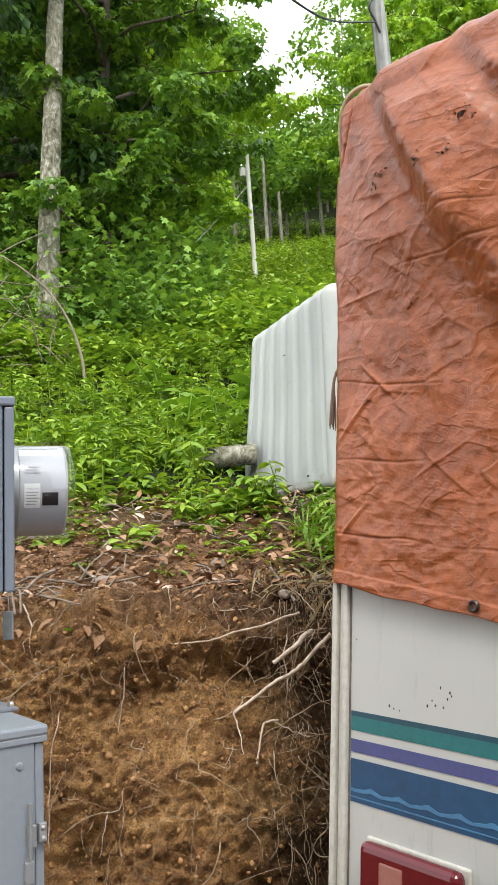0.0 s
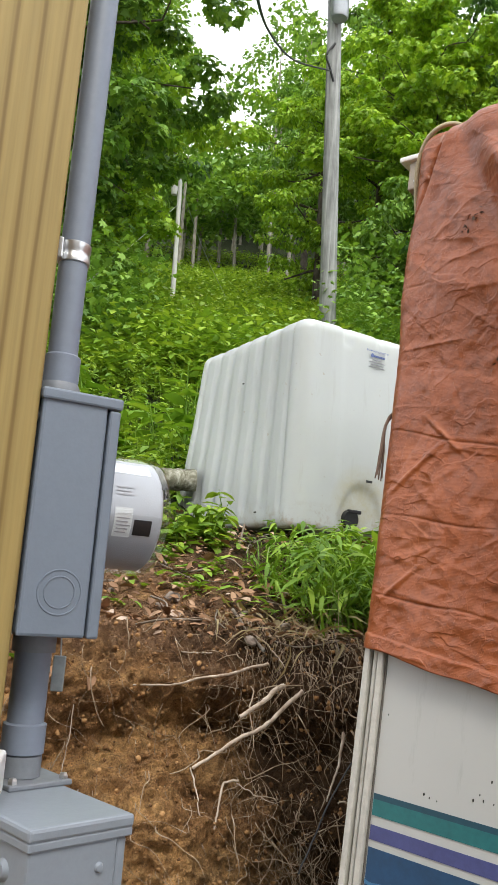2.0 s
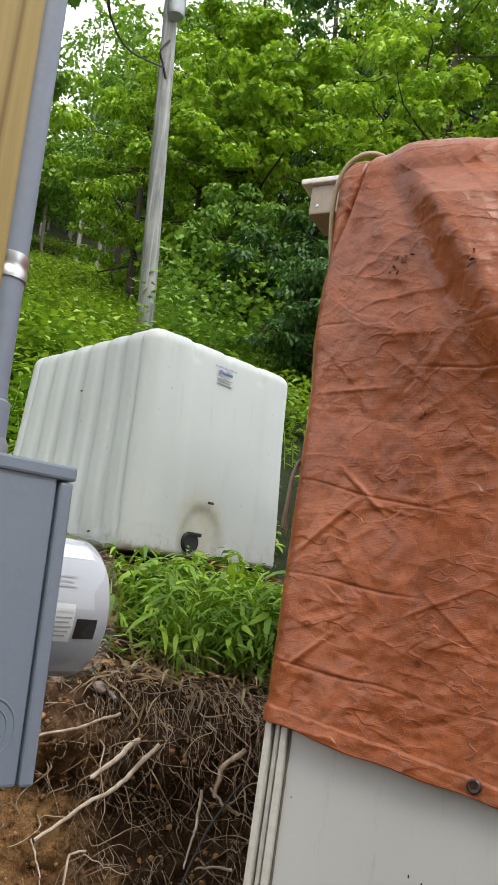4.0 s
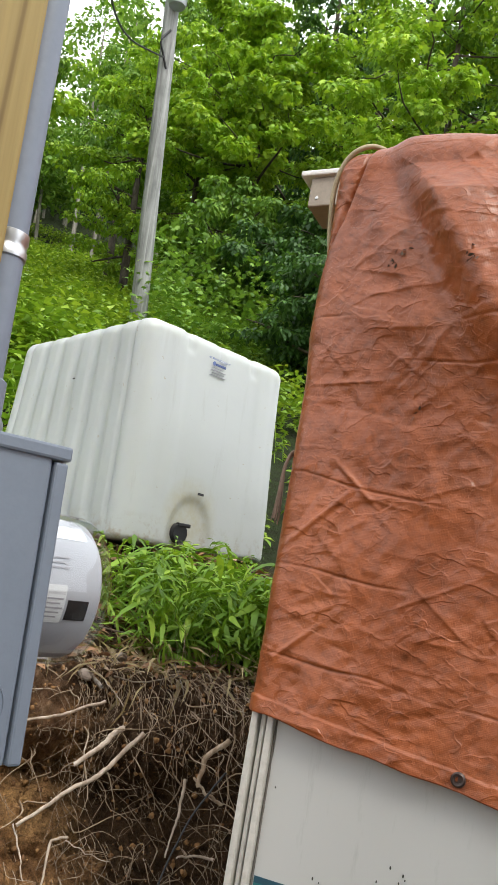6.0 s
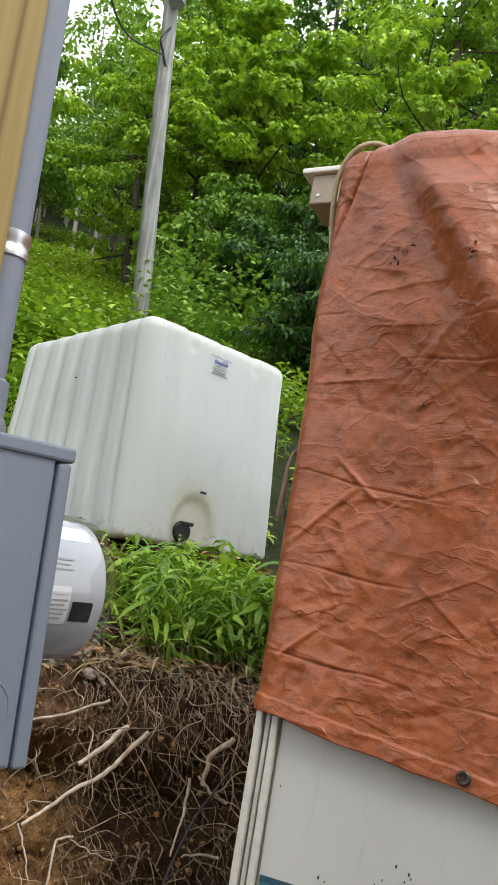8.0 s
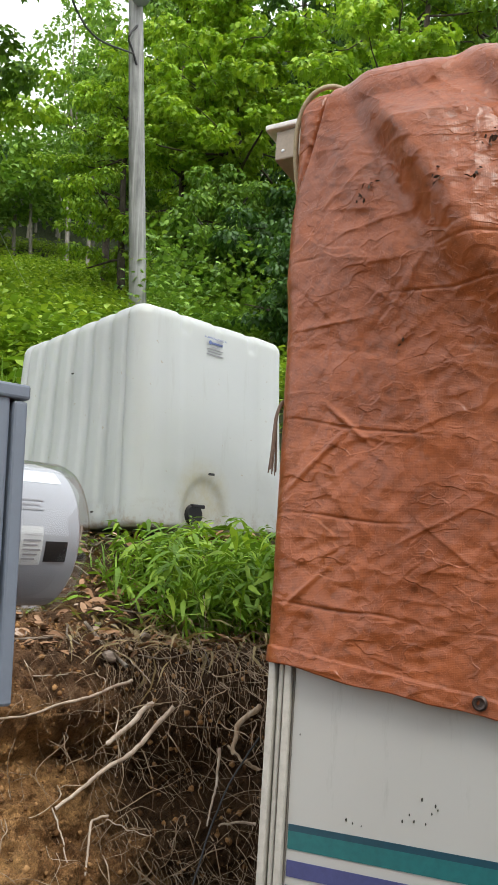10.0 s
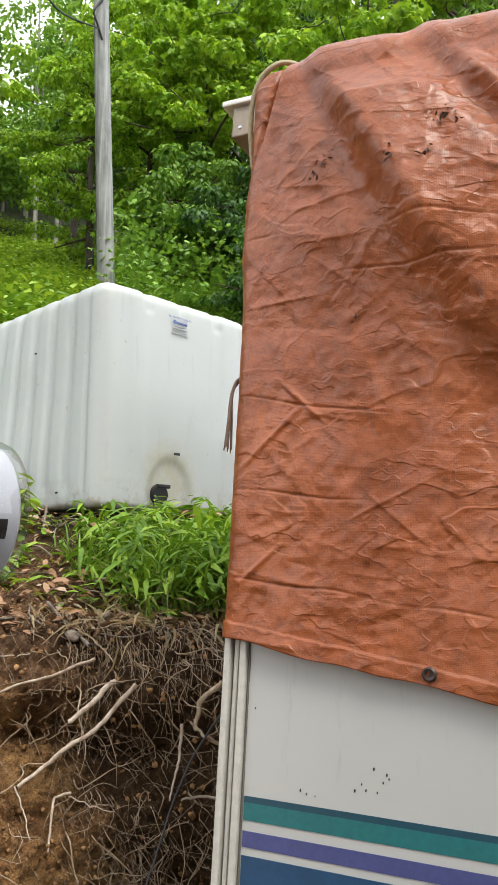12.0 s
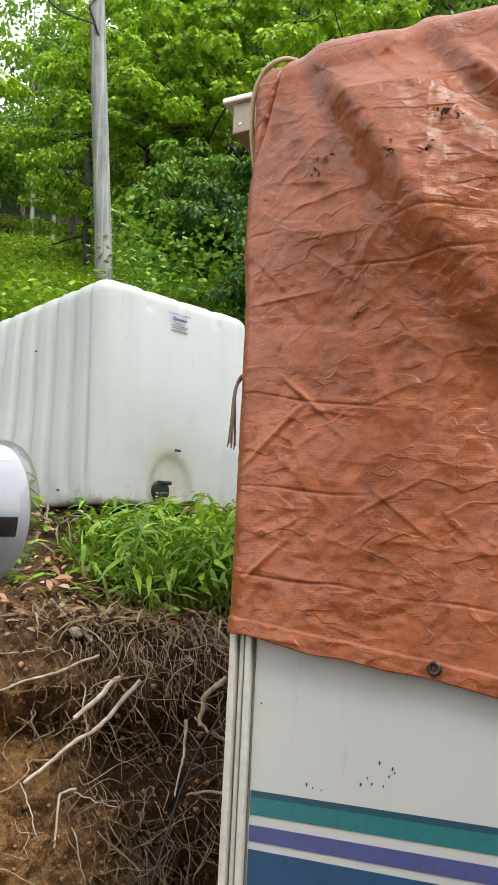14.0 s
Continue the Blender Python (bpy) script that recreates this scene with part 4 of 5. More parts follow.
    part("adapter", lathe([(0.026, 1.335), (0.026, 1.36), (0.023, 1.362)], dn, 28), DKCONDUIT, mm, "", True)
    # small sleeve hanging under the socket
    tag = part("plastic_tag", box(-0.4255, -0.408, 1.43, 1.4345, 1.43, 1.478, 0.002), CLEAR, mm, "milky plastic tag on a wire")
    v, f = tube([(-0.416, 1.432, 1.478), (-0.417, 1.433, 1.495), (-0.419, 1.432, 1.516)], 0.0012, 5)
    link_mesh("wire", v, f, STEEL, tag)
    return mm


build_meter()


def build_lower_box():
    m = pose(-0.414, 1.158, 0, 0, 0, 36)
    lb = thing("disconnect_box", m, "pale grey steel disconnect box with hasp under the meter", "electrical box")
    part("case", box(0.004, 0.118, 0.004, 0.26, 0.62, 1.312, 0.003), GREYBOX2, lb)
    part("lid", box(0.0, 0.137, 0.0, 0.264, 1.312, 1.327, 0.004), GREYBOX2, lb)
    part("lid_lip", box(0.001, 0.136, 0.001, 0.263, 1.303, 1.313, 0.002), GREYBOX2, lb)
    part("door", box(0.1185, 0.132, 0.006, 0.262, 0.63, 1.302, 0.003), GREYBOX2, lb)
    part("screw", lathe([(0.0, 0.004), (0.004, 0.003), (0.006, 0.0)], Matrix.Translation((0.095, 0.004, 1.275)) @ pose(0, 0, 0, 90, 0, 0), 12), GREYBOX2, lb, "", True)
    part("knockout_plug", lathe([(0.0, 0.006), (0.008, 0.005), (0.012, 0.0)], Matrix.Translation((0.004, 0.05, 1.275)) @ pose(0, 0, 0, 0, -90, 0), 16), GREYBOX2, lb, "", True)
    hs = part("hasp", box(0.104, 0.117, -0.004, 0.004, 1.165, 1.195, 0.0015), STEEL, lb, "zinc hasp")
    part("hasp_pin", lathe([(0.003, 1.15), (0.003, 1.225)], Matrix.Translation((0.107, -0.005, 0)), 10), STEEL, hs, "", True)
    part("staple", box(0.1195, 0.131, -0.006, 0.006, 1.17, 1.196, 0.0015), STEEL, hs)
    for z in (1.176, 1.19):
        part("rivet", lathe([(0.0, 0.003), (0.003, 0.002), (0.0035, 0.0)], Matrix.Translation((0.1255, -0.006, z)) @ pose(0, 0, 0, 90, 0, 0), 10), ZINC, hs)
    part("catch", box(0.1, 0.113, -0.003, 0.004, 1.118, 1.148, 0.002), STEEL, lb)
    part("pedestal", box(0.01, 0.115, 0.02, 0.25, -0.02, 0.62, 0.004), GREYBOX2, lb)
    # flange plate on the lid with bolts
    inv = m.inverted()
    c = inv @ Vector((-0.443, 1.368, 0))
    fl = part("flange", box(c.x - 0.045, c.x + 0.045, c.y - 0.045, c.y + 0.045, 1.327, 1.334, 0.002), DKCONDUIT, lb, "grey hub plate")
    for dx in (-0.036, 0.036):
        for dy in (-0.036, 0.036):
            part("bolt", lathe([(0.0, 1.342), (0.0045, 1.341), (0.006, 1.338), (0.006, 1.334)], Matrix.Translation((c.x + dx, c.y + dy, 0)), 6), ZINC, fl)
    return lb


build_lower_box()


def build_rail():
    r = thing("rail_bracket", pose(0, 0, 0), "white vinyl railing end with its bracket on the post", "railing")
    part("rail", box(-1.6, -0.475, 1.225, 1.262, 1.339, 1.378, 0.004), VINYL, r)
    part("bracket", box(-0.478, -0.457, 1.215, 1.27, 1.335, 1.384, 0.004), VINYL, r)
    return r


build_rail()


# ---- utility pole, wires ----
def build_pole():
    p = thing("utility_pole", pose(0, 0, 0), "weathered grey wooden utility pole with a transformer can", "utility pole")
    base, tip = np.array((2.62, 12.67, 4.9)), np.array((2.34, 12.74, 12.6))
    v, f = tube(np.linspace(base, tip, 24), np.linspace(0.14, 0.115, 24), 24)
    link_mesh("shaft", v, f, POLEWOOD, p, smooth=True)
    can = part("transformer", lathe([(0.0, 10.95), (0.13, 10.95), (0.15, 10.99), (0.15, 11.7), (0.16, 11.72), (0.16, 11.78), (0.1, 11.84), (0.0, 11.85)], Matrix.Translation((2.41, 12.45, 0)), 32), STEEL, p, "grey transformer can", True)
    part("bracket", box(2.36, 2.44, 12.55, 12.66, 11.1, 11.2), STEEL, can)
    part("bracket", box(2.36, 2.44, 12.55, 12.66, 11.5, 11.6), STEEL, can)
    v, f = tube(smooth_path([(2.4, 12.6, 10.6), (2.25, 12.5, 10.3), (2.33, 12.55, 10.1), (2.42, 12.6, 9.9)], 20), 0.02, 6)
    link_mesh("drip_loop", v, f, CABLE, p, smooth=True)
    return p


build_pole()


def cable(name, pts, r, mat, label, n=60):
    v, f = tube(smooth_path(pts, n), r, 6)
    return tagged(link_mesh(name, v, f, mat, smooth=True), label, "cable")


cable("service_cable", [(2.37, 12.62, 10.1), (1.39, 10.5, 8.71), (0.68, 8.0, 7.24), (0.14, 5.0, 5.45), (-0.25, 2.8, 4.6), (-0.459, 1.38, 4.45)], 0.014, CABLE, "black service cable from pole to mast")


def build_far_pole():
    p = thing("utility_pole", pose(0, 0, 0), "distant pale utility pole on the cleared slope", "utility pole")
    v, f = tube(np.linspace((0.3, 17, 6.9), (0.21, 17, 10.35), 8), np.linspace(0.052, 0.045, 8), 12)
    link_mesh("shaft", v, f, BLEACHED, p, smooth=True)
    part("insulator", lathe([(0.0, 9.6), (0.06, 9.6), (0.07, 9.78), (0.0, 9.82)], Matrix.Translation((0.11, 16.95, 0)), 12), BLEACHED, p)
    return p


build_far_pole()
cable("guy_wire", [(0.22, 17, 9.9), (0.9, 18.5, 9.2), (1.75, 20, 8.5)], 0.007, STEEL, "thin steel guy wire of the distant pole")
cable("guy_wire", [(0.2, 17, 9.4), (-0.45, 13.2, 7.0), (-1.06, 9.4, 4.7)], 0.006, STEEL, "thin steel guy wire of the distant pole")


# ---- trees ----
def build_tree(spot, height, spread, crown_from, count, leaf, size, mat, wood, label, trunk_r=0.12, lean=(0, 0), limbs=26, flat=0.36, sides=9):
    """A tapered trunk with limbs, and a crown of leaves in uneven layered sprays along the limbs."""
    x, y = spot
    z0 = float(hill(x, y)) - 0.15
    tr = thing("tree", pose(x, y, z0), label, "tree")
    n = 14
    hs = np.linspace(0, height, n)
    wob = np.cumsum(RNG.normal(0, 0.04, (n, 2)), axis=0) * (hs / height)[:, None]
    trunk = np.stack((lean[0] * hs / height + wob[:, 0], lean[1] * hs / height + wob[:, 1], hs), 1)
    pieces = [tube(trunk, trunk_r * (1 - 0.88 * hs / height) + 0.012, sides)]
    puffs = []
    for i in range(limbs):
        f = RNG.uniform(0, 1) ** 0.8
        h = crown_from + (height * 0.97 - crown_from) * f
        start = np.array([np.interp(h, hs, trunk[:, c]) for c in range(3)])
        ang = RNG.uniform(0, 2 * math.pi)
        prof = math.sin(math.pi * min(1.0, 0.25 + 0.72 * f)) ** 0.7
        reach = spread * prof * RNG.uniform(0.55, 1.08)
        rise = reach * RNG.uniform(0.0, 0.45)
        pts = [start]
        for u in (0.35, 0.7, 1.0):
            pts.append(start + np.array((math.cos(ang) * reach * u, math.sin(ang) * reach * u, rise * (u - 0.45 * u * u))) + RNG.normal(0, 0.06 * reach, 3))
        line = smooth_path(pts, 7)
        r0 = max(0.012, trunk_r * 0.4 * (1 - h / height) + 0.012)
        pieces.append(tube(line, np.linspace(r0, 0.006, 7), 5))
        for u in (0.3, 0.48, 0.64, 0.8, 0.92, 1.03):
            c = start + (pts[-1] - start) * u + RNG.normal(0, 0.14 * reach + 0.05, 3) * (1, 1, 0.5)
            puffs.append((*c, (0.12 + 0.105 * reach) * RNG.uniform(0.55, 1.3)))
    v, fcs = join(pieces)
    link_mesh("trunk", v, fcs, wood, tr, smooth=True)
    puffs = np.array(puffs)
    w = puffs[:, 3] ** 2
    pick = RNG.choice(len(puffs), count, p=w / w.sum())
    d = RNG.normal(0, 1, (count, 3))
    d /= np.linalg.norm(d, axis=1)[:, None]
    d *= (RNG.uniform(0.15, 1.0, count) ** 0.45)[:, None]
    pos = puffs[pick, :3] + d * puffs[pick, 3:] * (1, 1, flat)
    out = np.arctan2(pos[:, 0] - puffs[pick, 0], pos[:, 1] - puffs[pick, 1]) + RNG.normal(0, 0.8, count)
    v, fcs = leaves(leaf, pos, RNG.uniform(0.65, 1.25, count) * size, out, RNG.uniform(0.1, 1.3, count), RNG.normal(0, 0.45, count))
    link_mesh("crown", v, fcs, mat, tr)
    return tr


def at(az, d):
    """A spot d metres off in the direction az (degrees clockwise from +y)."""
    if az < 6:
        return (d * math.sin(radians(az)), d * math.cos(radians(az)))
    return (-0.4 + d * math.sin(radians(az)), 0.4 + d * math.cos(radians(az)))


DK = "dark green broadleaf tree at the forest edge"
BR = "bright yellow-green maple on the slope"
# forest edge beside the clearing, nearest first
build_tree(at(-13.7, 9.4), 11, 2.0, 4.4, 6000, MAPLE_LEAF, 0.12, MAPLE, BIRCH, "slender tree with lichen-spotted pale bark", 0.13, (0.15, 0.1), 18)
build_tree(at(-9.6, 10.8), 7.5, 2.1, 0.5, 20000, MAPLE_LEAF, 0.115, MAPLE, BARK, DK, 0.1, limbs=44)
# some edge trees take the sunlit leaf colour for light from the clearing
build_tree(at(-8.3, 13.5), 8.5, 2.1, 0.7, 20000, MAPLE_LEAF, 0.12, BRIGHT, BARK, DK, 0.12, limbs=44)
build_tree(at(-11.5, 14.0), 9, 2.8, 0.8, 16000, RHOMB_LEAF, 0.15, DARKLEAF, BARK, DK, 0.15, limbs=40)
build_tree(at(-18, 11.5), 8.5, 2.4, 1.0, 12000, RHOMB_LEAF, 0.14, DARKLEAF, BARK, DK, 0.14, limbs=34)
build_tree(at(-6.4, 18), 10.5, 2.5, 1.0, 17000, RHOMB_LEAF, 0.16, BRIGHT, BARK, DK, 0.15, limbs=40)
build_tree(at(-5.6, 25), 12, 2.8, 1.0, 12000, RHOMB_LEAF, 0.18, ASH, BARK, DK, 0.15, limbs=40)
build_tree(at(-13, 20), 12, 3.6, 1.5, 12000, RHOMB_LEAF, 0.2, DARKLEAF, BARK, DK, 0.18, limbs=40)
build_tree(at(-19, 17), 11, 3.4, 2.0, 9000, RHOMB_LEAF, 0.2, DARKLEAF, BARK, DK, 0.18, limbs=36)
build_tree(at(-8.5, 27), 20, 4.0, 2.0, 9000, RHOMB_LEAF, 0.24, DARKLEAF, BARK, DK, 0.2, limbs=36)
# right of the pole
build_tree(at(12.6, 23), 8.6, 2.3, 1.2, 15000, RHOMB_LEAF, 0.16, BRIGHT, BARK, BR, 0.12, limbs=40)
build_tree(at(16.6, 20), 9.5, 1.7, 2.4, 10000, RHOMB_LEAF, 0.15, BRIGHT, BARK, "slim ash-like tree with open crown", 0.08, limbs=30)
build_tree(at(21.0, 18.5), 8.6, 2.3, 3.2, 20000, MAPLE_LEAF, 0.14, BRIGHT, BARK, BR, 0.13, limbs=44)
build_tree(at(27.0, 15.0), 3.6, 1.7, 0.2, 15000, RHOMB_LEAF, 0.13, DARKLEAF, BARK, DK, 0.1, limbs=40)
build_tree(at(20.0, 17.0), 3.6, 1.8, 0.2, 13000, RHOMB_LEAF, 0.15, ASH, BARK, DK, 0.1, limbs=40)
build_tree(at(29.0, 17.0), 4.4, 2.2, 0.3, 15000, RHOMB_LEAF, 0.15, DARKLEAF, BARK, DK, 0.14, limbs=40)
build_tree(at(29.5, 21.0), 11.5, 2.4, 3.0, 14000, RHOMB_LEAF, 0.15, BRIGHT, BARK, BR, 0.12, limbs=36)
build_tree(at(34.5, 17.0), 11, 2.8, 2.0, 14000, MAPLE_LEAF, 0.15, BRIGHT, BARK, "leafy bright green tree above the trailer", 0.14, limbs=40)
build_tree(at(39.5, 19.0), 15, 3.2, 2.0, 12000, RHOMB_LEAF, 0.17, ASH, BARK, DK, 0.15, limbs=40)
build_tree(at(16.0, 27), 13, 3.0, 2.0, 13000, RHOMB_LEAF, 0.2, ASH, BARK, DK, 0.17, limbs=40)
build_tree(at(11.5, 31), 10.5, 2.4, 2.5, 12000, RHOMB_LEAF, 0.2, ASH, BARK, DK, 0.15, limbs=40)
build_tree(at(20.0, 27), 14, 3.8, 1.5, 14000, RHOMB_LEAF, 0.24, ASH, BARK, DK, 0.2, limbs=44)
build_tree(at(26.0, 26), 15, 4.0, 1.5, 13000, RHOMB_LEAF, 0.22, DARKLEAF, BARK, DK, 0.2, limbs=44)
build_tree(at(33.0, 26), 21, 4.2, 1.5, 12000, RHOMB_LEAF, 0.24, DARKLEAF, BARK, DK, 0.2, limbs=40)
build_tree(at(40.0, 27), 21, 4.4, 1.5, 10000, RHOMB_LEAF, 0.25, DARKLEAF, BARK, DK, 0.2, limbs=40)

# dark shrubs added past the tank, their leaf colour standing for shade
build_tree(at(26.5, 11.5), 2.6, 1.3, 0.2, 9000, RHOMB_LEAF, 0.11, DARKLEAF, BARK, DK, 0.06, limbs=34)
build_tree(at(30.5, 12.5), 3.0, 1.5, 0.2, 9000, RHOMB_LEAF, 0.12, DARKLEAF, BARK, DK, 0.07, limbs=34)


def build_far_woods():
    """The wood that closes the clearing: many thin trunks under a high canopy."""
    trunks, crowns, deep = [], [], []
    for i in range(150):
        az, d = RNG.uniform(-24, 46), RNG.uniform(44, 80)
        x, y = at(az, d)
        z = float(hill(x, y))
        h = RNG.uniform(6, 8.5) if 0.0 < az < 8.0 else RNG.uniform(12, 19)
        lean = RNG.normal(0, 0.25, 2)
        trunks.append(tube([(x, y, z - 0.3), (x + lean[0] * 0.5, y, z + h * 0.5), (x + lean[0], y + lean[1], z + h)], (0.13, 0.1, 0.03), 6))
        m = 900
        dd = RNG.normal(0, 1, (m, 3))
        dd /= np.linalg.norm(dd, axis=1)[:, None]
        dd *= (RNG.uniform(0.05, 1, m) ** 0.5)[:, None]
        kk = RNG.integers(0, 9, m)
        cc = RNG.normal(0, 1, (9, 3)) * (1.3, 1.3, h * 0.22) + (x + lean[0] * 0.7, y, z + h * 0.68)
        p = cc[kk] + dd * (1.3, 1.3, 0.9)
        p = p[p[:, 2] > z + h * 0.28]
        crowns.append(random_leaves(RHOMB_LEAF, p, 0.3, 0.55, (-0.2, 1.0), 0.5))
    for i in range(420):
        az, d = RNG.uniform(-22, 44), RNG.uniform(45, 62)
        # bushes set back behind the trunks, coloured dark as shade under the canopy
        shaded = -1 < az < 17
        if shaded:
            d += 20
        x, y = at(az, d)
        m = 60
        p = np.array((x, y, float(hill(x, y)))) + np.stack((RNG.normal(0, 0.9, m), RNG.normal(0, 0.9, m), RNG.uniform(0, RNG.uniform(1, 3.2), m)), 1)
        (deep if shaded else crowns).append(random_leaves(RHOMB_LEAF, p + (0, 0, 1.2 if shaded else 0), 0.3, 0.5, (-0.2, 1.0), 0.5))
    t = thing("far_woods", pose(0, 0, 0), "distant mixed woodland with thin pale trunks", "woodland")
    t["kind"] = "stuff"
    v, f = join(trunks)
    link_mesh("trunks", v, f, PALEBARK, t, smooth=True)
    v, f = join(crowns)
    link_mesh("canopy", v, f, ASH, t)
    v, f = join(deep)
    link_mesh("shade_fill", v, f, DARKLEAF, t, "dark leaf growth standing in for shade behind the trunks")


build_far_woods()


# ---- plants on the slope ----
def clear_of_things(x, y):
    """False on the tank's footing and on the bare soil near the bank's edge."""
    inv = TOTE.inverted()
    q = inv @ Vector((x, y, 1.87))
    return not (-0.06 < q.x < 1.06 and -0.06 < q.y < 1.2)


def build_weeds():
    stems, lv = [], []
    # knee-high growth: upright stems with pairs of leaves
    for i in range(3300):
        y = 3.55 + 6.5 * RNG.random() ** 1.15
        x = RNG.uniform(-0.55 * y - 0.4, 0.42 * y)
        edge = 3.75 + 0.3 * noise.noise(Vector((x * 1.7, 0, 3))) + (0.35 if x < -0.3 else 0)
        if y < edge or not clear_of_things(x, y) or (x > 0.15 and y < 4.9 + 0.25 * x) or (-0.26 < x < 0.15 and 4.1 < y < 4.75) or (y > 5.2 and x > 0.31 * y and RNG.random() < 0.85):
            continue
        h = RNG.uniform(0.12, 0.42) * min(1.0, 0.35 + (y - edge) * 0.8)
        z = float(hill(x, y)) - 0.01
        bend = RNG.normal(0, 0.12, 2) * h
        base = np.array((x, y, z))
        tip = base + (bend[0], bend[1], h)
        stems.append(tube([base, base + (bend[0] * 0.3, bend[1] * 0.3, h * 0.55), tip], (0.004, 0.003, 0.0015), 3))
        m = int(9 + h * 36)
        u = RNG.uniform(0.15, 1.0, m)
        p = base + (tip - base) * u[:, None]
        lv.append(random_leaves(OVAL_LEAF, p, 0.045, 0.105, (-0.25, 0.6), 0.3))
    w = thing("weeds", pose(0, 0, 0), "knee-high green weeds covering the slope", "weeds")
    w["kind"] = "stuff"
    v, f = join(stems)
    link_mesh("stems", v, f, WEED, w)
    v, f = join(lv)
    link_mesh("leaves", v, f, WEED, w)
    # farther up: low bushy cover
    lv = []
    for i in range(13500):
        y = 8.5 + 50 * RNG.random() ** 1.7
        x = RNG.uniform(-0.42 * y, 0.62 * y + 0.5)
        if y < 14 and x > 0.33 * y and RNG.random() < 0.75:
            continue
        z = float(hill(x, y))
        s = 1 + y * 0.02
        tall = 0.22 + 0.8 * max(0, noise.noise(Vector((x * 0.6, y * 0.6, 0))) + 0.08)
        m = 18
        p = np.array((x, y, z)) + RNG.normal(0, 1, (m, 3)) * (0.22 * s, 0.22 * s, 0) + np.stack((np.zeros(m), np.zeros(m), RNG.uniform(0.02, tall, m)), 1)
        lv.append(random_leaves(RHOMB_LEAF, p, 0.06 * s, 0.125 * s, (-0.2, 0.6), 0.35))
    v, f = join(lv)
    u = tagged(link_mesh("undergrowth", v, f, WEED), "low green undergrowth on the cleared hillside", "undergrowth", kind="stuff")
    # taller saplings along the forest edge
    lv = []
    for i in range(700):
        az, d = RNG.uniform(-19, -2.5), RNG.uniform(9.2, 14)
        if RNG.random() < 0.3:
            az, d = RNG.uniform(14, 32), RNG.uniform(12, 17)
        x, y = at(az, d)
        z = float(hill(x, y))
        h = RNG.uniform(0.5, 1.3) if RNG.random() < 0.6 else RNG.uniform(1.2, 2.2)
        m = 42
        p = np.array((x, y, z)) + np.stack((RNG.normal(0, 0.24, m), RNG.normal(0, 0.24, m), h * RNG.uniform(0.1, 1, m)), 1)
        lv.append(random_leaves(MAPLE_LEAF, p, 0.07, 0.13, (0.0, 1.0), 0.35))
    v, f = join(lv)
    tagged(link_mesh("brush", v, f, ASH), "dense leafy brush at the forest edge", "brush", kind="stuff")


build_weeds()


def build_broad_plant(spot, h, n, size):
    x, y = spot
    z = float(hill(x, y))
    pl = thing("broadleaf_plant", pose(x, y, z), "tall pokeweed-like plant with large yellow-green leaves", "plant", "broadleaf plants by the tank")
    pieces, pos, head = [], [], []
    for s in range(3):
        tip = np.array((RNG.normal(0, 0.16), RNG.normal(0, 0.16), h * RNG.uniform(0.75, 1)))
        pieces.append(tube([(0, 0, -0.02), tip * (0.3, 0.3, 0.5), tip], (0.011, 0.008, 0.003), 6))
        for k in range(n):
            u = 0.2 + 0.8 * (k + RNG.random()) / n
            pos.append(tip * (u * u, u * u, u))
            head.append(k * 2.4 + s + RNG.normal(0, 0.3))
    for v, f in pieces:
        link_mesh("stem", v, f, BROAD, pl, smooth=True)
    m = len(pos)
    v, f = leaves(OVAL_LEAF, np.array(pos), RNG.uniform(0.7, 1.15, m) * size, np.array(head), RNG.uniform(-0.3, 0.5, m), RNG.normal(0, 0.3, m))
    link_mesh("leaves", v, f, BROAD, pl)


for spot, h in (((-0.15, 5.4), 0.75), ((0.05, 6.1), 0.8), ((-0.45, 5.9), 0.6), ((0.15, 5.5), 0.6), ((-0.7, 6.8), 0.7), ((0.3, 6.9), 0.7)):
    build_broad_plant(spot, h, 9, 0.2)


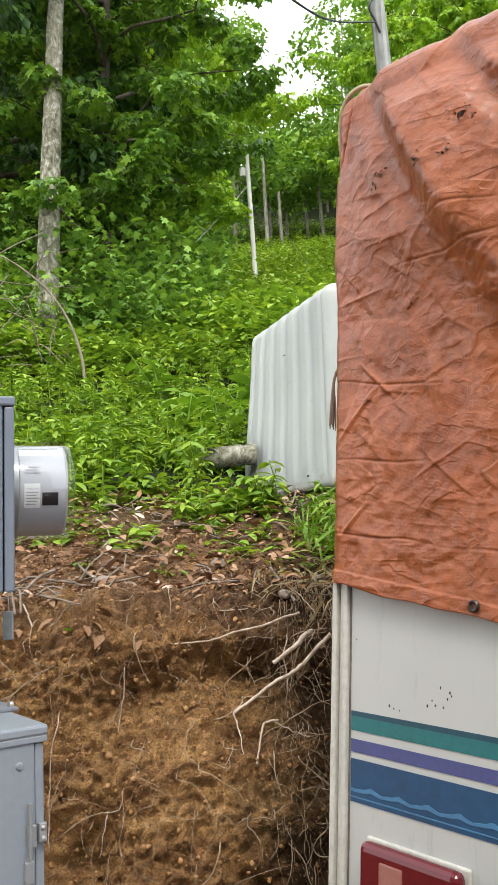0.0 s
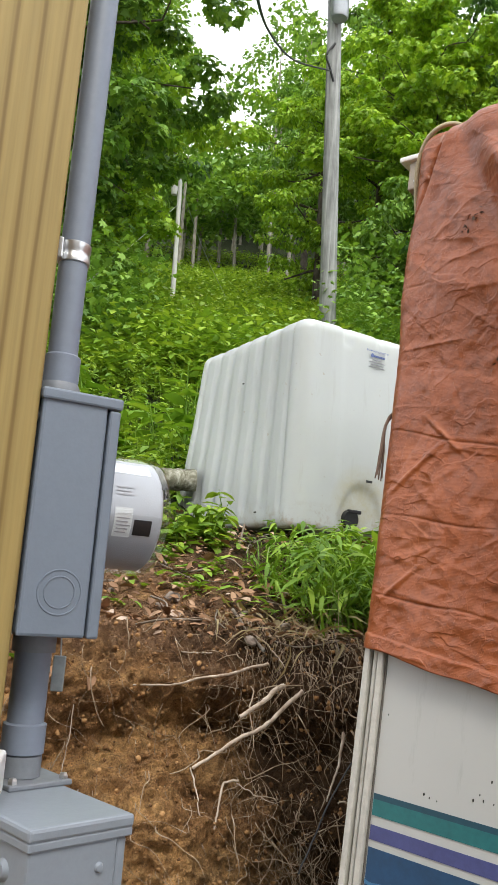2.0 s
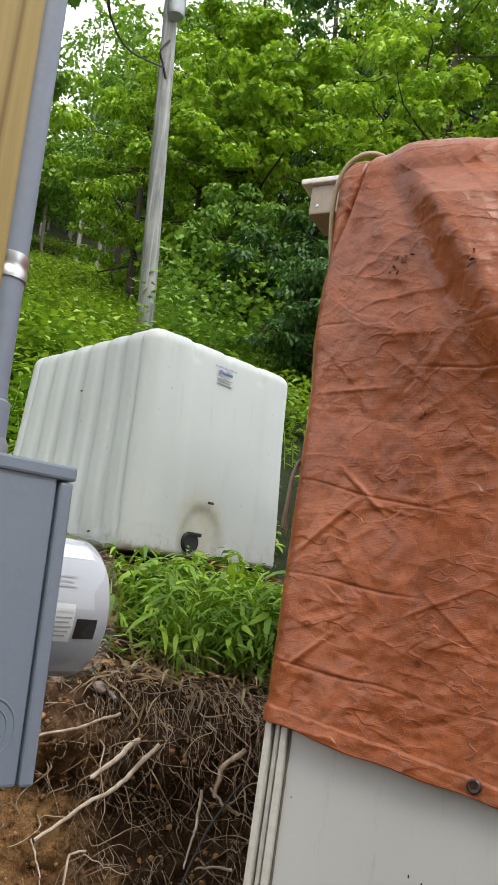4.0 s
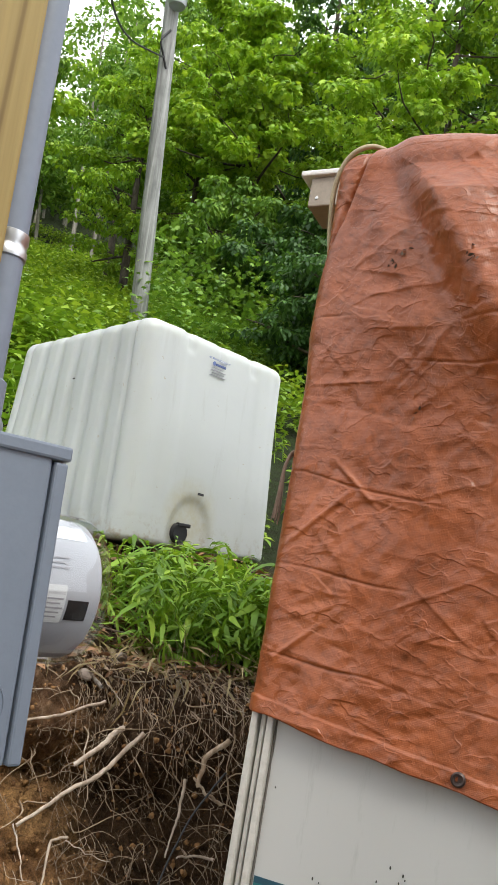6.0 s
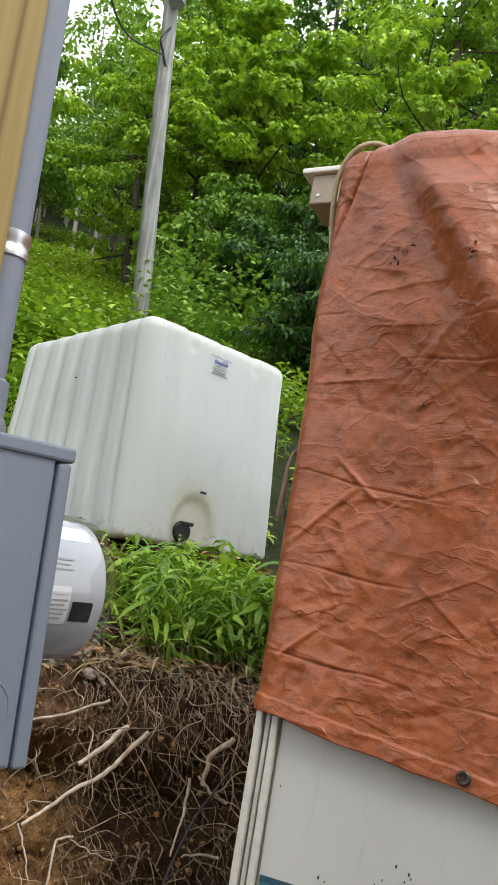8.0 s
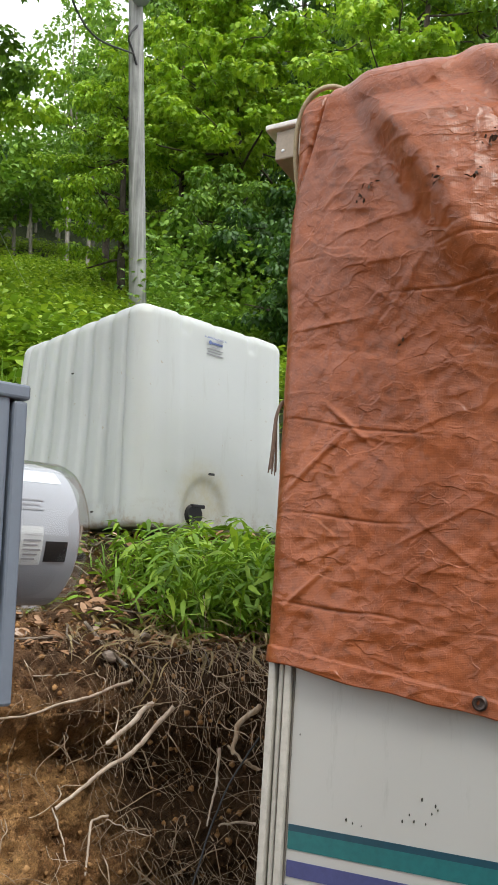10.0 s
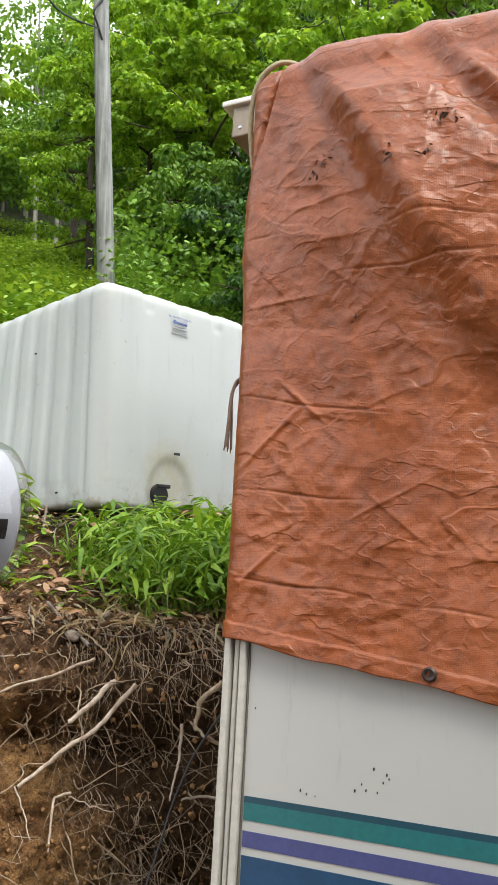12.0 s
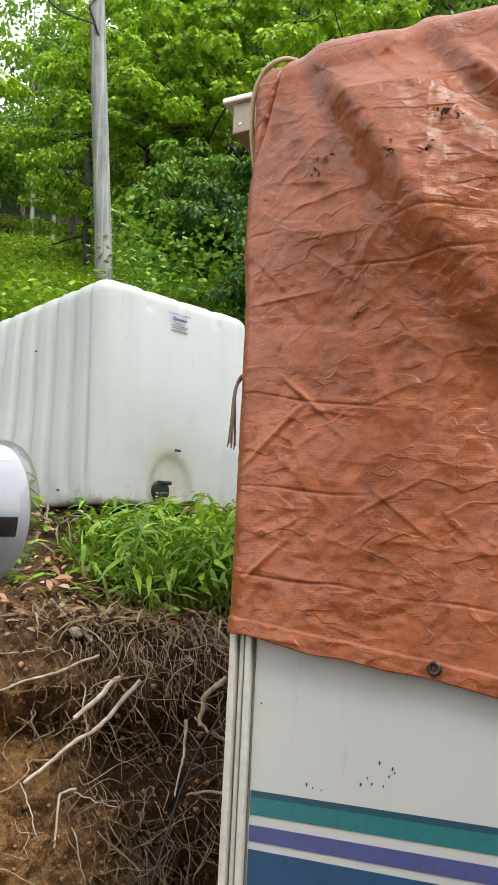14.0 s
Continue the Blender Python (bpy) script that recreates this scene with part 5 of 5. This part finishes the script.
def build_grass_clump():
    """The tuft on the lip of the bank before the tank."""
    lv, bl = [], []
    for i in range(330):
        x, y = RNG.normal(0.62, 0.22), RNG.uniform(3.0, 3.85)
        if x < 0.2 + (3.5 - y) * 0.25 + RNG.normal(0, 0.05) or x > 1.5 or not clear_of_things(x, y):
            continue
        z = float(hill(x, y))
        h = RNG.uniform(0.05, 0.34) * min(1.0, max(0.5, (3.95 - y) * 1.6))
        m = int(6 + 40 * h)
        tip = np.array((RNG.normal(0, 0.05), -0.04 + RNG.normal(0, 0.05), h))
        u = RNG.uniform(0.2, 1, m)
        lv.append(random_leaves(LANCE_LEAF, np.array((x, y, z)) + tip * u[:, None], 0.04, RNG.choice((0.07, 0.1, 0.15)), (-0.5, 0.8), 0.4))
        k = 4
        base = np.array((x, y, z)) + RNG.normal(0, 0.03, (k, 3)) * (1, 1, 0)
        bl.append(leaves(BLADE_LEAF, base, RNG.uniform(0.08, 0.3, k) * min(1.0, max(0.4, (3.95 - y) * 1.6)), RNG.uniform(0, 6.28, k), RNG.uniform(-1.4, -0.5, k), RNG.normal(0, 0.3, k)))
    g = thing("grass_clump", pose(0, 0, 0), "clump of bright grass and lance-leaved weeds on the bank's lip", "grass")
    g["kind"] = "stuff"
    v, f = join(lv)
    link_mesh("leaves", v, f, BLADE, g)
    v, f = join(bl)
    link_mesh("blades", v, f, BLADE, g)
    # straw hanging over the lip
    n = 330
    x, y = RNG.normal(0.42, 0.2, n), RNG.uniform(2.93, 3.2, n)
    z = hill(x, y) + 0.02
    v, f = leaves(BLADE_LEAF, np.stack((x, y, z), 1), RNG.uniform(0.08, 0.26, n), math.pi + RNG.normal(0, 0.6, n), RNG.uniform(-0.4, 1.2, n), RNG.normal(0, 0.4, n))
    link_mesh("straw", v, f, STRAW, g, "dry straw-coloured blades")
    # low sprigs scattered on the bare soil
    lv = []
    for i in range(150):
        x, y = RNG.uniform(-1.1, 0.7), RNG.uniform(3.15, 4.0)
        if RNG.random() > (y - 3.0) * 1.1 or not clear_of_things(x, y) or (x > 0.25 and y > 3.5):
            continue
        z = float(hill(x, y))
        m = RNG.integers(6, 18)
        p = np.array((x, y, z + 0.02)) + RNG.normal(0, 0.035, (m, 3)) * (1, 1, 0.4)
        lv.append(random_leaves(OVAL_LEAF, p, 0.035, 0.08, (-0.4, 0.4), 0.3))
    v, f = join(lv)
    tagged(link_mesh("sprigs", v, f, WEED), "small green sprigs on the bare soil", "weeds", kind="stuff")


build_grass_clump()


# ---- litter, roots and sticks on the bank ----
def bank_y(z):
    ys, zs = zip(*PROFILE[5:14])
    return float(np.interp(z, zs, ys))


def build_litter():
    n = 3200
    y = 2.94 + 1.4 * RNG.random(n) ** 1.4
    x = RNG.uniform(-1.4, 1.1, n)
    z = hill(x, y) + np.where(y < 3.1, 0.02, 0.03) + RNG.uniform(0, 0.015, n)
    v, f = leaves(OVAL_LEAF, np.stack((x, y, z), 1), 0.014 + 0.06 * RNG.random(n) ** 2.2, RNG.uniform(0, 6.28, n), RNG.normal(-0.1, 0.35, n), RNG.normal(0, 0.5, n))
    tagged(link_mesh("leaf_litter", v, f, DEADLEAF), "dry brown fallen leaves scattered over the bank", "leaf litter", kind="stuff")
    pieces = []
    for i in range(120):
        x, y = RNG.uniform(-1.3, 0.9), RNG.uniform(2.85, 4.0)
        a, L = RNG.uniform(0, 3.14), RNG.uniform(0.05, 0.28)
        z = float(hill(x, y)) + 0.035
        c = np.array((x, y, z))
        d = np.array((math.cos(a), math.sin(a), 0.45 * math.sin(a))) * L / 2
        pieces.append(tube(smooth_path([c - d, c + RNG.normal(0, 0.012, 3), c + d], 6), RNG.uniform(0.0015, 0.006), 5))
    v, f = join(pieces)
    tagged(link_mesh("twig_litter", v, f, DEADWOOD, smooth=True), "broken twigs lying on the bank", "twigs", kind="stuff")
    for i in range(12):
        x, y = RNG.uniform(-0.9, 0.3), RNG.uniform(2.9, 3.3)
        bm = bmesh.new()
        bmesh.ops.create_icosphere(bm, subdivisions=2, radius=RNG.uniform(0.012, 0.035))
        for w in bm.verts:
            w.co = Vector((w.co.x, w.co.y * 0.8, w.co.z * 0.55)) * (1 + 0.35 * noise.noise(w.co * 40 + Vector((i, 0, 0))))
        s = part("stone", bm, STONE)
        s.matrix_world = pose(x, y, float(hill(x, y)) + 0.02, RNG.uniform(-20, 20), RNG.uniform(-20, 20), RNG.uniform(0, 180))
        tagged(s, "small pale stone half sunk in the soil", "stone", "stones on the bank")


build_litter()


def build_clods():
    """Crumbs of clay on the cut and the slope above it."""
    s = SURFACE[0]
    s = s[(s[:, 2] > 0.3) & (s[:, 1] < 3.6)]
    n = 15000
    p = s[RNG.integers(0, len(s), n)] + RNG.normal(0, 0.006, (n, 3))
    bm = bmesh.new()
    bmesh.ops.create_icosphere(bm, subdivisions=1, radius=1)
    bv = np.array([v.co[:] for v in bm.verts])
    bf = np.array([[v.index for v in f.verts] for f in bm.faces])
    bm.free()
    size = 0.002 + 0.008 * RNG.random(n) ** 6
    v = p[:, None] + bv[None] * size[:, None, None] * RNG.uniform(0.55, 1.35, (n, len(bv), 3))
    f = bf[None] + (np.arange(n) * len(bv))[:, None, None]
    tagged(link_mesh("soil_crumbs", v.reshape(-1, 3), f.reshape(-1, 3), CRUMB), "loose clay crumbs on the cut bank", "soil", kind="stuff")


build_clods()


def build_fine_roots():
    """The mat of thin roots that hangs out of the cut."""
    s = SURFACE[0]
    s = s[(s[:, 2] > 0.45) & (s[:, 1] < 3.12)]
    right = s[(s[:, 0] > 0.02) & (s[:, 0] < 0.8) & (s[:, 2] > 0.7)]
    lip = s[(s[:, 0] > 0.08) & (s[:, 0] < 0.75) & (s[:, 2] > 1.36)]
    pieces = []

    def strand(p, d, L, r, sag, wander):
        p = p - np.array((0, RNG.uniform(0.0, 0.07), 0))
        pts = [p + np.array((0, 0.06, 0.01)), p]
        for k in range(4):
            d = d + RNG.normal(0, wander, 3) + np.array((0, 0.0, -sag))
            d = d / np.linalg.norm(d)
            q = pts[-1] + d * L / 5
            q[1] = min(q[1], p[1] - 0.004)
            pts.append(q)
        pieces.append(tube(smooth_path(pts, 12), np.linspace(r, r * 0.4, 12), 4))

    for i in range(1250):
        src = right if i % 2 else s
        d = np.array((RNG.normal(0, 0.6), -RNG.uniform(0.1, 0.7), RNG.normal(-0.3, 0.6)))
        r = RNG.uniform(0.0005, 0.0012) if RNG.random() < 0.75 else RNG.uniform(0.0012, 0.0027)
        strand(src[RNG.integers(len(src))], d, RNG.uniform(0.07, 0.3), r, 0.16, 0.34)
    for i in range(420):
        d = np.array((RNG.normal(0, 0.25), -0.5, -0.5))
        strand(lip[RNG.integers(len(lip))], d, RNG.uniform(0.08, 0.3), RNG.uniform(0.0005, 0.0013), 0.5, 0.2)
    v, f = join(pieces)
    tagged(link_mesh("fine_roots", v, f, FINEROOT, smooth=True), "tangled thin roots hanging from the cut bank", "roots", kind="stuff")


build_fine_roots()


def big_root(pts, r0, r1, label, mat=ROOT, name="root"):
    line = smooth_path(pts, 26)
    bend = smooth_path(RNG.normal(0, 0.12 * r0 + 0.0016, (9, 3)) * (1, 0.4, 1), 26)
    line[1:-1] += bend[1:-1] + RNG.normal(0, 0.0007, (24, 3))
    v, f = tube(line, 0.8 * np.linspace(r0, r1, 26) * RNG.uniform(0.93, 1.07, 26), 8)
    return tagged(link_mesh(name, v, f, mat, smooth=True), label, "root")


big_root([(0.234, 2.731, 1.299), (0.184, 2.718, 1.253), (0.109, 2.698, 1.190), (0.036, 2.690, 1.151), (-0.081, 2.670, 1.079)], 0.009, 0.006, "thick pale bent root sticking out of the bank")
big_root([(0.176, 2.732, 1.309), (0.132, 2.716, 1.282), (0.085, 2.706, 1.245), (0.046, 2.699, 1.220)], 0.01, 0.0075, "short broken pale root stub")
big_root([(0.052, 2.669, 1.052), (0.009, 2.664, 1.043), (-0.003, 2.632, 1.004), (-0.018, 2.590, 0.942)], 0.0045, 0.0035, "thin pale root hanging from the bank")
big_root([(0.142, 2.826, 1.362), (0.046, 2.791, 1.333), (-0.065, 2.765, 1.312), (-0.156, 2.747, 1.291), (-0.265, 2.747, 1.285)], 0.006, 0.003, "long thin root lying across the bank's lip")
big_root([(-0.085, 2.697, 1.075), (-0.066, 2.654, 1.018), (-0.051, 2.603, 0.947), (-0.045, 2.582, 0.895)], 0.003, 0.0015, "thin root hanging down the bank")
big_root([(0.044, 2.664, 1.045), (0.098, 2.646, 1.021), (0.156, 2.631, 1.004)], 0.0022, 0.0012, "thin root on the bank face")
big_root([(0.484, 2.720, 1.293), (0.417, 2.703, 1.238), (0.394, 2.687, 1.175)], 0.011, 0.007, "stout brown root end in the bank", FINEROOT)
big_root([(0.457, 2.658, 1.219), (0.366, 2.634, 1.121), (0.279, 2.565, 1.005), (0.197, 2.490, 0.867)], 0.0035, 0.003, "thin dark trailing vine before the bank", CABLE)
big_root([(0.353, 2.688, 1.193), (0.337, 2.666, 1.103), (0.296, 2.616, 1.018)], 0.006, 0.003, "pale root hanging from the bank")
big_root([(0.465, 2.677, 1.133), (0.416, 2.680, 1.159), (0.379, 2.693, 1.198)], 0.006, 0.004, "root crossing the bank", FINEROOT)
big_root([(0.435, 2.627, 1.007), (0.381, 2.632, 1.015), (0.332, 2.628, 1.011)], 0.005, 0.003, "root crossing the bank")
big_root([(-0.426, 2.755, 1.249), (-0.431, 2.721, 1.123), (-0.442, 2.652, 1.001), (-0.452, 2.586, 0.887)], 0.0022, 0.0012, "thin root hanging down the bank")
big_root([(-0.631, 2.715, 1.094), (-0.639, 2.648, 0.994), (-0.629, 2.573, 0.850), (-0.623, 2.529, 0.740)], 0.0022, 0.0012, "thin root hanging down the bank")
big_root([(-0.439, 2.600, 0.915), (-0.459, 2.558, 0.817), (-0.478, 2.521, 0.721)], 0.0028, 0.0012, "thin root hanging down the bank")
big_root([(-0.581, 3.044, 1.459), (-0.506, 3.082, 1.474), (-0.405, 3.011, 1.447)], 0.008, 0.005, "brown stick lying on the bank")
big_root([(-0.846, 3.001, 1.442), (-0.788, 2.908, 1.406), (-0.746, 2.837, 1.353)], 0.005, 0.003, "brown stick lying on the bank")
big_root([(-0.294, 2.889, 1.396), (-0.198, 2.881, 1.392), (-0.102, 2.869, 1.379), (-0.007, 2.867, 1.379)], 0.004, 0.002, "brown stick lying on the bank")
big_root([(-0.646, 3.472, 1.733), (-0.611, 3.471, 1.708), (-0.589, 3.473, 1.661)], 0.006, 0.004, "brown stick lying on the bank")
big_root([(0.069, 3.074, 1.470), (0.150, 2.925, 1.413), (0.198, 2.834, 1.350)], 0.003, 0.002, "thin root over the lip")


def build_log():
    lg = thing("fallen_log", pose(-0.16, 4.72, 2.11, 0, 2, 8), "mossy pale fallen log lying beside the tank", "log")
    v, f = tube(smooth_path([(-0.12, 0.0, 0.0), (0.02, 0.02, 0.015), (0.2, 0.0, 0.03)], 30), 0.06 + RNG.normal(0, 0.002, 30), 14)
    link_mesh("bark", v, f, BIRCH, lg, smooth=True)


build_log()


def fallen_leaf(spot, size, heading, mat, label):
    v, f = leaves(OVAL_LEAF, np.array([spot]), np.array([size]), np.array([heading]), np.array([0.45]), np.array([0.25]))
    tagged(link_mesh("fallen_leaf", v, f, mat), label, "leaf", "fallen leaves on the bank")


fallen_leaf((-0.637, 2.810, 1.347), 0.1, 0.7, BROAD, "pale green fallen leaf lying on the bank")
for c, s, n in (((-0.543, 2.787, 1.331), 0.06, 16), ((-0.205, 3.036, 1.463), 0.045, 9), ((-0.640, 2.718, 1.184), 0.02, 2)):
    for i in range(n):
        e = RNG.normal(0, s, 2)
        fallen_leaf((c[0] + e[0] * 1.3, c[1] - 0.02 + abs(e[1]) * 0.3, c[2] + e[1] * 0.7), RNG.uniform(0.03, 0.075), RNG.uniform(0, 6.28), DEADLEAF, "dry brown fallen leaf on the bank")


def build_dead_branch():
    """Bare grey twigs that arch over the weeds beside the pale trunk."""
    x, y = at(-13.6, 7.6)
    z = float(hill(x, y))
    pieces = [tube(smooth_path([(x + 0.35, y, z - 0.1), (x + 0.3, y, z + 0.5), (x + 0.08, y, z + 1.0), (x - 0.3, y - 0.1, z + 1.35), (x - 0.7, y - 0.1, z + 1.5)], 24), np.linspace(0.016, 0.006, 24), 6)]
    for i in range(46):
        a = np.array((x + RNG.uniform(-0.8, 0.1), y + RNG.normal(0, 0.15), z + RNG.uniform(0.3, 1.5)))
        d = RNG.normal(0, 0.2, 3)
        pieces.append(tube(smooth_path([a, a + d * 0.6 + RNG.normal(0, 0.04, 3), a + d * 1.5], 7), np.linspace(0.006, 0.002, 7), 4))
    v, f = join(pieces)
    tagged(link_mesh("dead_branch", v, f, DEADWOOD, smooth=True), "bare grey dead branch arching over the weeds", "branch", kind="stuff")


build_dead_branch()
